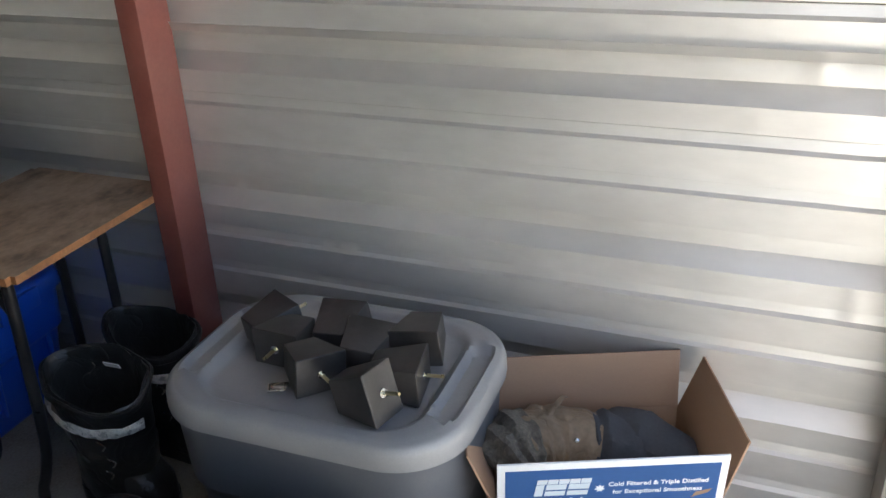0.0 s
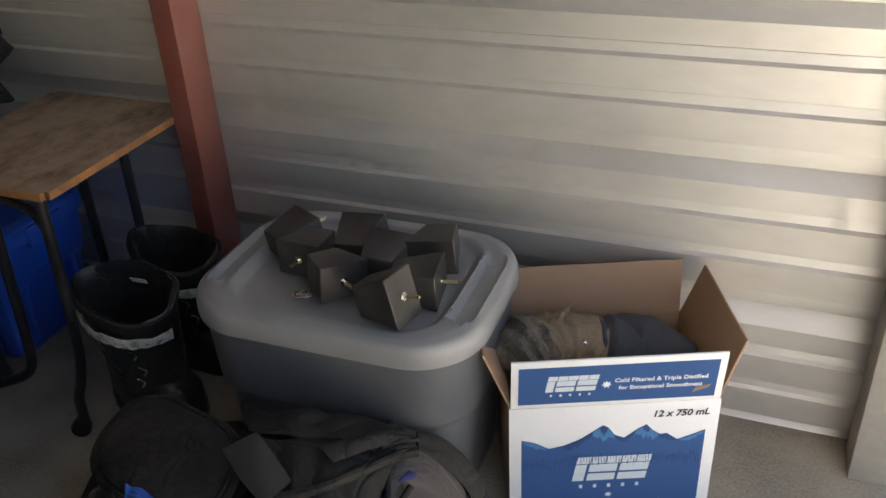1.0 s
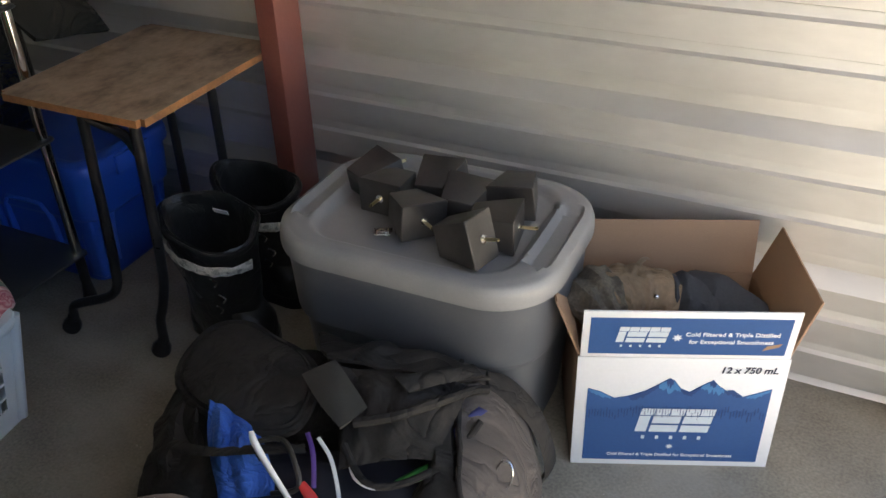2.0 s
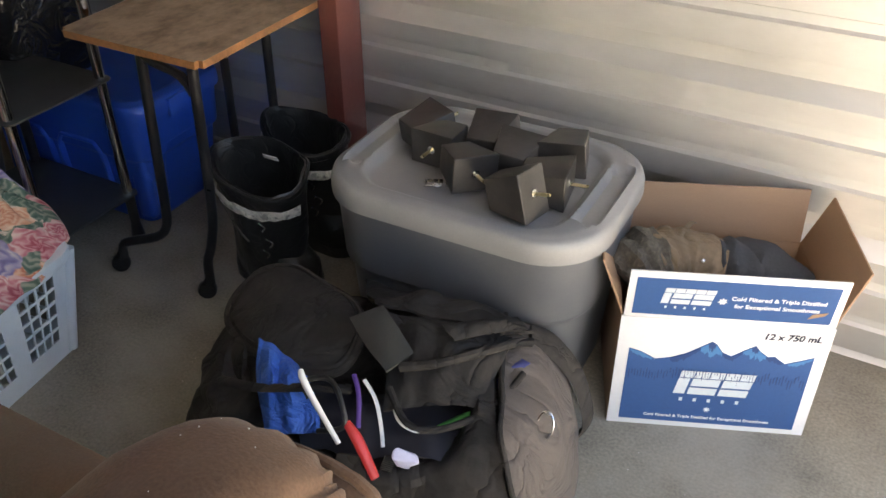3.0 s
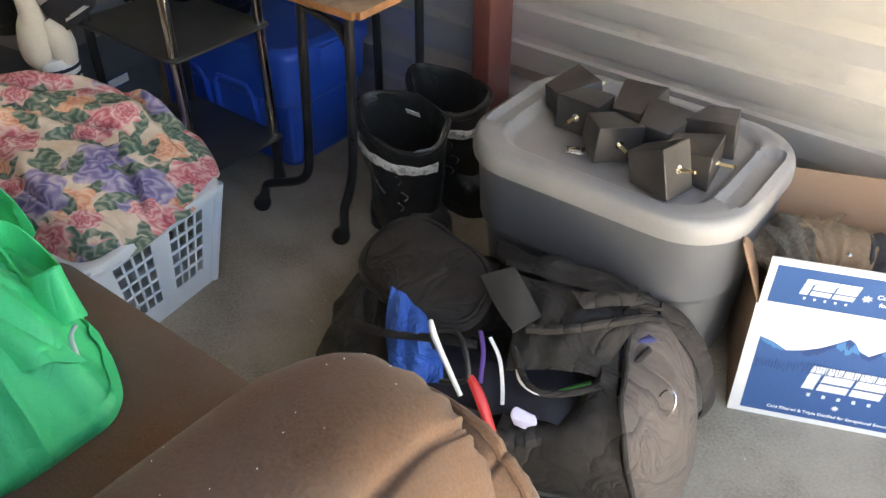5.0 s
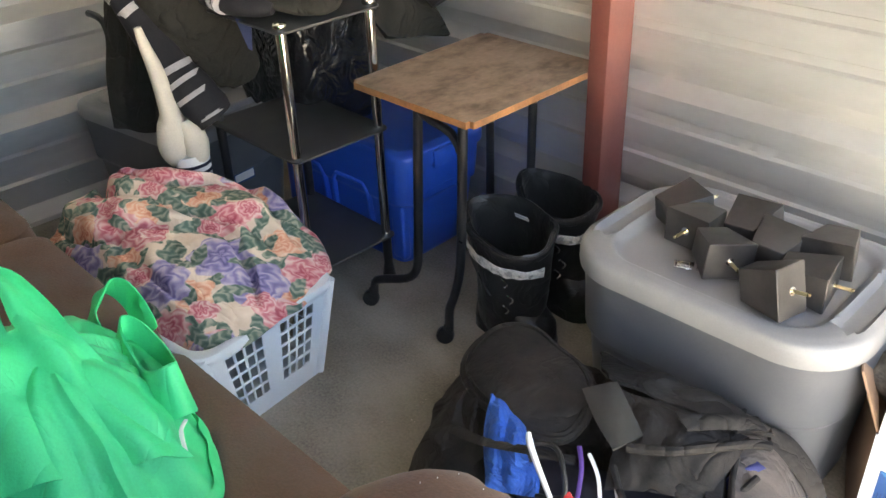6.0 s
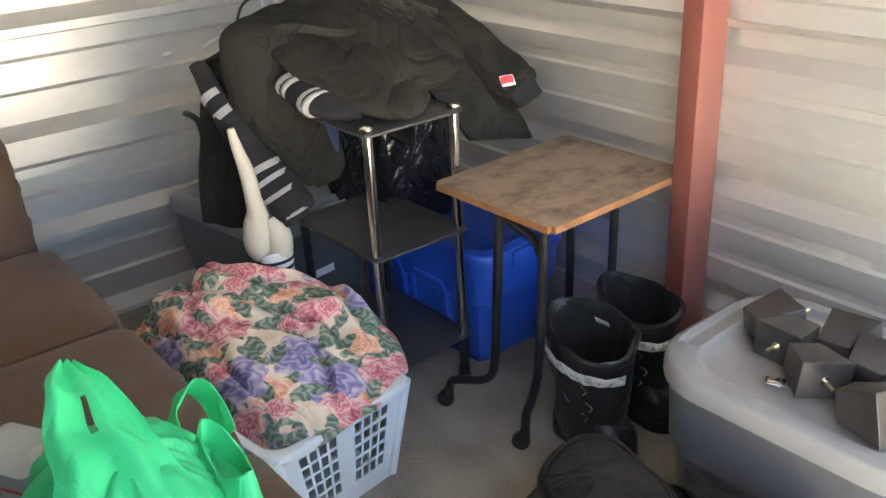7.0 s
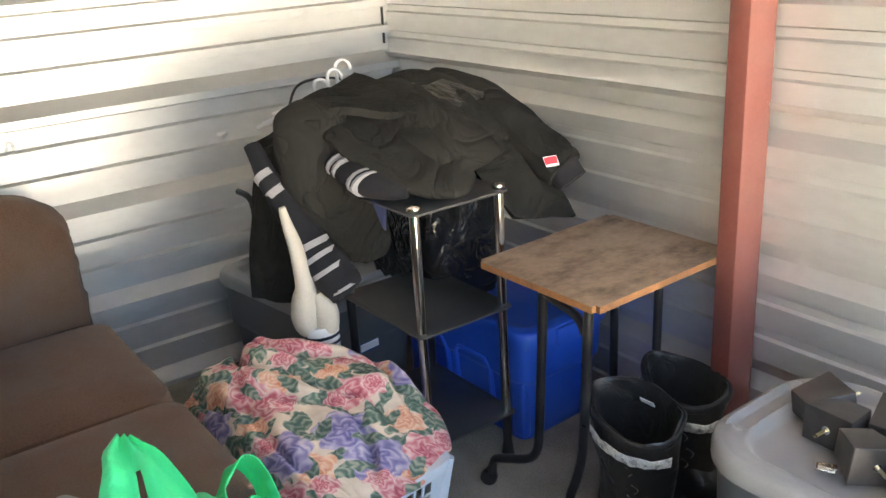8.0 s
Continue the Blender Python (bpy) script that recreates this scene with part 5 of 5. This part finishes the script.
part("band", rr_loft([(0.046, 0.0635, 0.0485, 0.012), (0.052, 0.064, 0.049, 0.012)], 5, False, False), REDP, tub, "red band")

# ---- heap of jackets over the rack and the corner tote ----
STRIPE = mat("grey_stripe_knit", (0.34, 0.32, 0.31), 0.9, 0, 0.15, 30, 0.6, 300, 0.001)
FACE = (0.8, -0.6, 0.1)
j1 = thing("jacket", "dark charcoal fleece jacket with striped lining draped over the rack", "jacket", group="heap of jackets")
part("back", patch([(0.46, -0.755, 0.80), (0.48, -0.40, 0.955), (0.86, -0.40, 0.90), (0.72, -0.66, 0.925)], 0.035, 0.016, 6, 2, 30, 30, 0.02, 0.010, 2), WOOLB, j1)
part("sleeve", tube([(0.62, -0.62, 0.925), (0.70, -0.68, 0.905), (0.745, -0.69, 0.80), (0.77, -0.645, 0.68), (0.79, -0.60, 0.585), (0.80, -0.59, 0.55)], [0.075, 0.095, 0.098, 0.088, 0.068, 0.030], 30, 8, 0.42, 0.035, 2, 10, up=FACE), WOOLB, j1, "wide charcoal sleeve hanging limp")
part("side_panel", patch([(0.58, -0.775, 0.84), (0.63, -0.70, 0.89), (0.655, -0.745, 0.43), (0.545, -0.830, 0.44)], 0.03, 0.016, 7, 5, 24, 28, 0.014, 0.012, 2), WOOLB, j1)
part("collar", tube([(0.48, -0.60, 0.915), (0.54, -0.55, 0.945), (0.62, -0.50, 0.945), (0.70, -0.50, 0.935)], [0.018, 0.026, 0.026, 0.016], 12, 5, 0.6, 0.08, 3, 14), WOOLB, j1, "turned-over fleece collar")
part("lining_sleeve", tube([(0.60, -0.80, 0.86), (0.68, -0.80, 0.78), (0.75, -0.765, 0.665), (0.82, -0.73, 0.565), (0.845, -0.705, 0.51)], [0.022, 0.030, 0.040, 0.054, 0.05], 16, 6, 0.8, 0.06, 5, 12), mat("black_knit", (0.012, 0.011, 0.013), 0.9, 0, 0.2, 30, 0.6, 260, 0.001), j1, "black knit sleeve")
for (a, b, r) in (((0.66, -0.808, 0.80), (0.672, -0.803, 0.787), 0.0315), ((0.69, -0.797, 0.765), (0.70, -0.79, 0.750), 0.034), ((0.77, -0.753, 0.632), (0.778, -0.75, 0.618), 0.0495), ((0.790, -0.744, 0.602), (0.797, -0.741, 0.592), 0.0535), ((0.812, -0.732, 0.572), (0.818, -0.729, 0.562), 0.0575), ((0.838, -0.712, 0.525), (0.841, -0.71, 0.518), 0.054)):
    part("stripe", tube([a, b], r, 16, 1, 0.82), STRIPE, j1, "pale grey knitted stripe")
j2 = thing("jacket", "dark charcoal fleece jacket spread over the glass shelf", "jacket", group="heap of jackets")
part("sleeve", tube([(0.62, -0.61, 0.915), (0.73, -0.60, 0.895), (0.85, -0.575, 0.848), (0.95, -0.53, 0.803), (1.03, -0.475, 0.782), (1.055, -0.455, 0.775)], [0.060, 0.085, 0.100, 0.102, 0.085, 0.040], 30, 8, 0.30, 0.03, 6, 10), WOOLB, j2, "wide charcoal sleeve lying over the shelf edge")
part("yoke", patch([(0.60, -0.50, 0.935), (0.56, -0.28, 0.94), (0.93, -0.33, 0.84), (0.90, -0.47, 0.86)], 0.035, 0.014, 7, 9, 28, 24, 0.02, 0.008, 1.5, power=0.6), WOOLB, j2)
part("lining_cuff", tube([(0.79, -0.665, 0.825), (0.87, -0.665, 0.805), (0.955, -0.645, 0.788), (1.01, -0.61, 0.778)], [0.040, 0.047, 0.042, 0.020], 14, 6, 0.65, 0.08, 4, 14), MATS["black_knit"], j2, "black knit cuff with grey stripes")
for x, z in ((0.815, 0.832), (0.84, 0.827), (0.905, 0.808), (0.925, 0.804)):
    part("stripe", tube([(x, -0.665, z - 0.008), (x + 0.008, -0.665, z - 0.010)], 0.0485, 14, 1, 0.66), STRIPE, j2, "pale grey knitted stripe")
part("front", patch([(0.70, -0.54, 0.905), (0.66, -0.30, 0.945), (1.02, -0.33, 0.815), (1.04, -0.48, 0.792)], 0.03, 0.010, 7, 3, 26, 22, 0.012, 0.006, 1.2, power=0.6), WOOLB, j2)
part("hang_tag", patch([(0.93, -0.66, 0.755), (0.97, -0.645, 0.75), (0.965, -0.65, 0.685), (0.96, -0.655, 0.69)], 0.002, 0, 9, 0, 4, 4, 0.002), mat("navy_tag", (0.03, 0.04, 0.10), 0.5), j2, "navy tag with a white edge")
j3 = thing("jacket", "charcoal fleece jacket with a red sewn badge draped over the heap", "jacket", group="heap of jackets")
part("back", patch([(0.46, -0.40, 0.93), (0.50, -0.08, 0.90), (0.98, -0.045, 0.74), (0.80, -0.33, 0.84)], 0.07, 0.018, 6, 4, 30, 30, 0.022, 0.010, 1.5, power=0.7), WOOLB, j3)
part("sleeve", tube([(0.55, -0.20, 0.92), (0.68, -0.15, 0.885), (0.84, -0.13, 0.815), (0.97, -0.12, 0.755), (1.01, -0.11, 0.73)], [0.07, 0.085, 0.083, 0.078, 0.07], 18, 6, 0.75, 0.06, 6, 9), WOOLB, j3)
part("front", patch([(0.75, -0.32, 0.86), (0.90, -0.15, 0.80), (1.03, -0.10, 0.60), (0.97, -0.26, 0.62)], 0.03, 0.012, 8, 7, 20, 20, 0.018, 0.008, 1.5), WOOLB, j3)
part("badge", patch([(1.019, -0.196, 0.781), (1.039, -0.169, 0.785), (1.047, -0.165, 0.760), (1.028, -0.192, 0.756)], 0.002, 0, 9, 0, 6, 6, 0.003), WHITEP, j3, "red and white sewn badge")
part("badge_print", patch([(1.021, -0.1945, 0.779), (1.0395, -0.1695, 0.783), (1.0435, -0.168, 0.766), (1.026, -0.1925, 0.762)], 0.003, 0, 9, 0, 4, 4, 0.004), REDC, j3)
part("seam", tube([(0.62, -0.30, 0.965), (0.75, -0.255, 0.930), (0.88, -0.215, 0.862), (0.98, -0.20, 0.79)], 0.004, 8, 6, wob=0.1), WOOLB, j3)
part("cuff", tube([(1.0, -0.11, 0.735), (1.03, -0.10, 0.70)], [0.06, 0.055], 14, 4, 0.7, 0.05, 3, 12), MATS["black_knit"], j3)
liner = part("bin_bag", crumple(rr_loft([(0.15, 0.15, 0.13, 0.06), (0.25, 0.18, 0.15, 0.07), (0.55, 0.17, 0.15, 0.07), (0.70, 0.14, 0.12, 0.06), (0.74, 0.06, 0.05, 0.03)], 7), 0.025, 12, 2), BAGP, m=pose(0.66, -0.30, 0.21))
tagged(liner, "shiny black plastic bin liner stuffed behind the rack", "bin bag")
sock = thing("sock", "long cream sock with grey heel hanging from the heap", "sock")
CREAM = mat("cream_knit", (0.56, 0.51, 0.42), 0.9, 0, 0.1, 20, 0.5, 300, 0.001)
part("leg", tube([(0.79, -0.828, 0.745), (0.795, -0.822, 0.70), (0.80, -0.810, 0.64), (0.80, -0.800, 0.56), (0.80, -0.795, 0.51)], [0.010, 0.016, 0.022, 0.027, 0.036], 18, 6, 0.8, 0.012, 3, 14), CREAM, sock)
part("foot", tube([(0.80, -0.797, 0.525), (0.802, -0.808, 0.485), (0.806, -0.812, 0.44), (0.808, -0.800, 0.41)], [0.030, 0.036, 0.034, 0.022], 18, 5, 0.85, 0.03, 4, 14), CREAM, sock)
part("heel", tube([(0.815, -0.775, 0.515), (0.825, -0.763, 0.475), (0.828, -0.760, 0.435), (0.826, -0.765, 0.405)], [0.020, 0.033, 0.034, 0.024], 18, 5, 0.85, 0.03, 4, 14), CREAM, sock)
for z in (0.408, 0.388):
    part("stripe", tube([(0.822, -0.775, z), (0.822, -0.775, z - 0.008)], 0.046, 18, 1, 0.72), mat("navy_stripe", (0.02, 0.022, 0.04), 0.9), sock, "navy stripe")
part("cuff", tube([(0.822, -0.775, 0.43), (0.824, -0.775, 0.36)], [0.045, 0.043], 18, 3, 0.70), WHITEC, sock, "white cuff")


def hanger(at, rz, tilt, mt, label):
    h = thing("coat_hanger", label, "hanger", at, rz, "coat hangers in the heap")
    pts = [(0, 0, -0.03), (0, 0, 0.02)] + [(0.020 - 0.020 * math.cos(a), 0, 0.030 + 0.022 * math.sin(a)) for a in [math.pi * k / 10 for k in range(0, 12)]]
    part("hook", tube(pts, 0.0048, 8, 3), mt, h, m=pose(0, 0, 0, tilt, 0, 0))
    part("shoulder_bar", tube([(-0.20, 0, -0.10), (-0.02, 0, -0.03), (0.02, 0, -0.03), (0.20, 0, -0.10)], 0.005, 8, 4), mt, h, m=pose(0, 0, 0, tilt, 0, 0))
    return h


hanger((0.47, -0.465, 0.970), 50, 10, WHITEP, "white plastic coat hanger hook above the jackets")
hanger((0.48, -0.500, 0.950), 55, 16, WHITEP, "white plastic coat hanger hook above the jackets")
hanger((0.47, -0.535, 0.930), 45, 22, WHITEP, "white plastic coat hanger hook above the jackets")
tagged(part("black_cord", tube([(0.42, -0.60, 0.90), (0.40, -0.56, 0.95), (0.40, -0.50, 0.965), (0.42, -0.42, 0.955), (0.46, -0.38, 0.92)], 0.004, 8, 6), BLACKR), "black wire hanger loop behind the jackets", "wire")
tagged(part("folding_frame", tube([(0.44, -0.79, 0.705), (0.49, -0.785, 0.70), (0.505, -0.78, 0.67), (0.505, -0.775, 0.56), (0.53, -0.77, 0.535), (0.53, -0.77, 0.41)], 0.009, 8, 3), BLACKM), "black bent metal tube under the jackets", "frame")
# dry leaf and grit on the floor
tagged(part("leaf", patch([(2.50, -0.62, 0.001), (2.53, -0.63, 0.004), (2.535, -0.61, 0.002), (2.51, -0.605, 0.003)], 0.004, 0.001, 30, 1, 6, 6, 0.0008), mat("dry_leaf", (0.35, 0.2, 0.1), 0.8)), "small dry brown leaf on the concrete", "leaf")

random.seed(5)
grit = bmesh.new()
for _ in range(160):
    x, y = random.uniform(1.5, 2.95), random.uniform(-1.12, -0.30)
    if (2.34 < x < 2.75 and y > -0.45) or (1.6 < x < 2.42 and y > -0.95):
        continue
    bmesh.ops.create_icosphere(grit, subdivisions=1, radius=random.uniform(0.0008, 0.0022), matrix=pose(x, y, 0.001))
tagged(part("grit", grit, mat("pale_grit", (0.5, 0.46, 0.4), 0.9)), "scattered grit and crumbs on the concrete floor", "grit", kind="stuff")
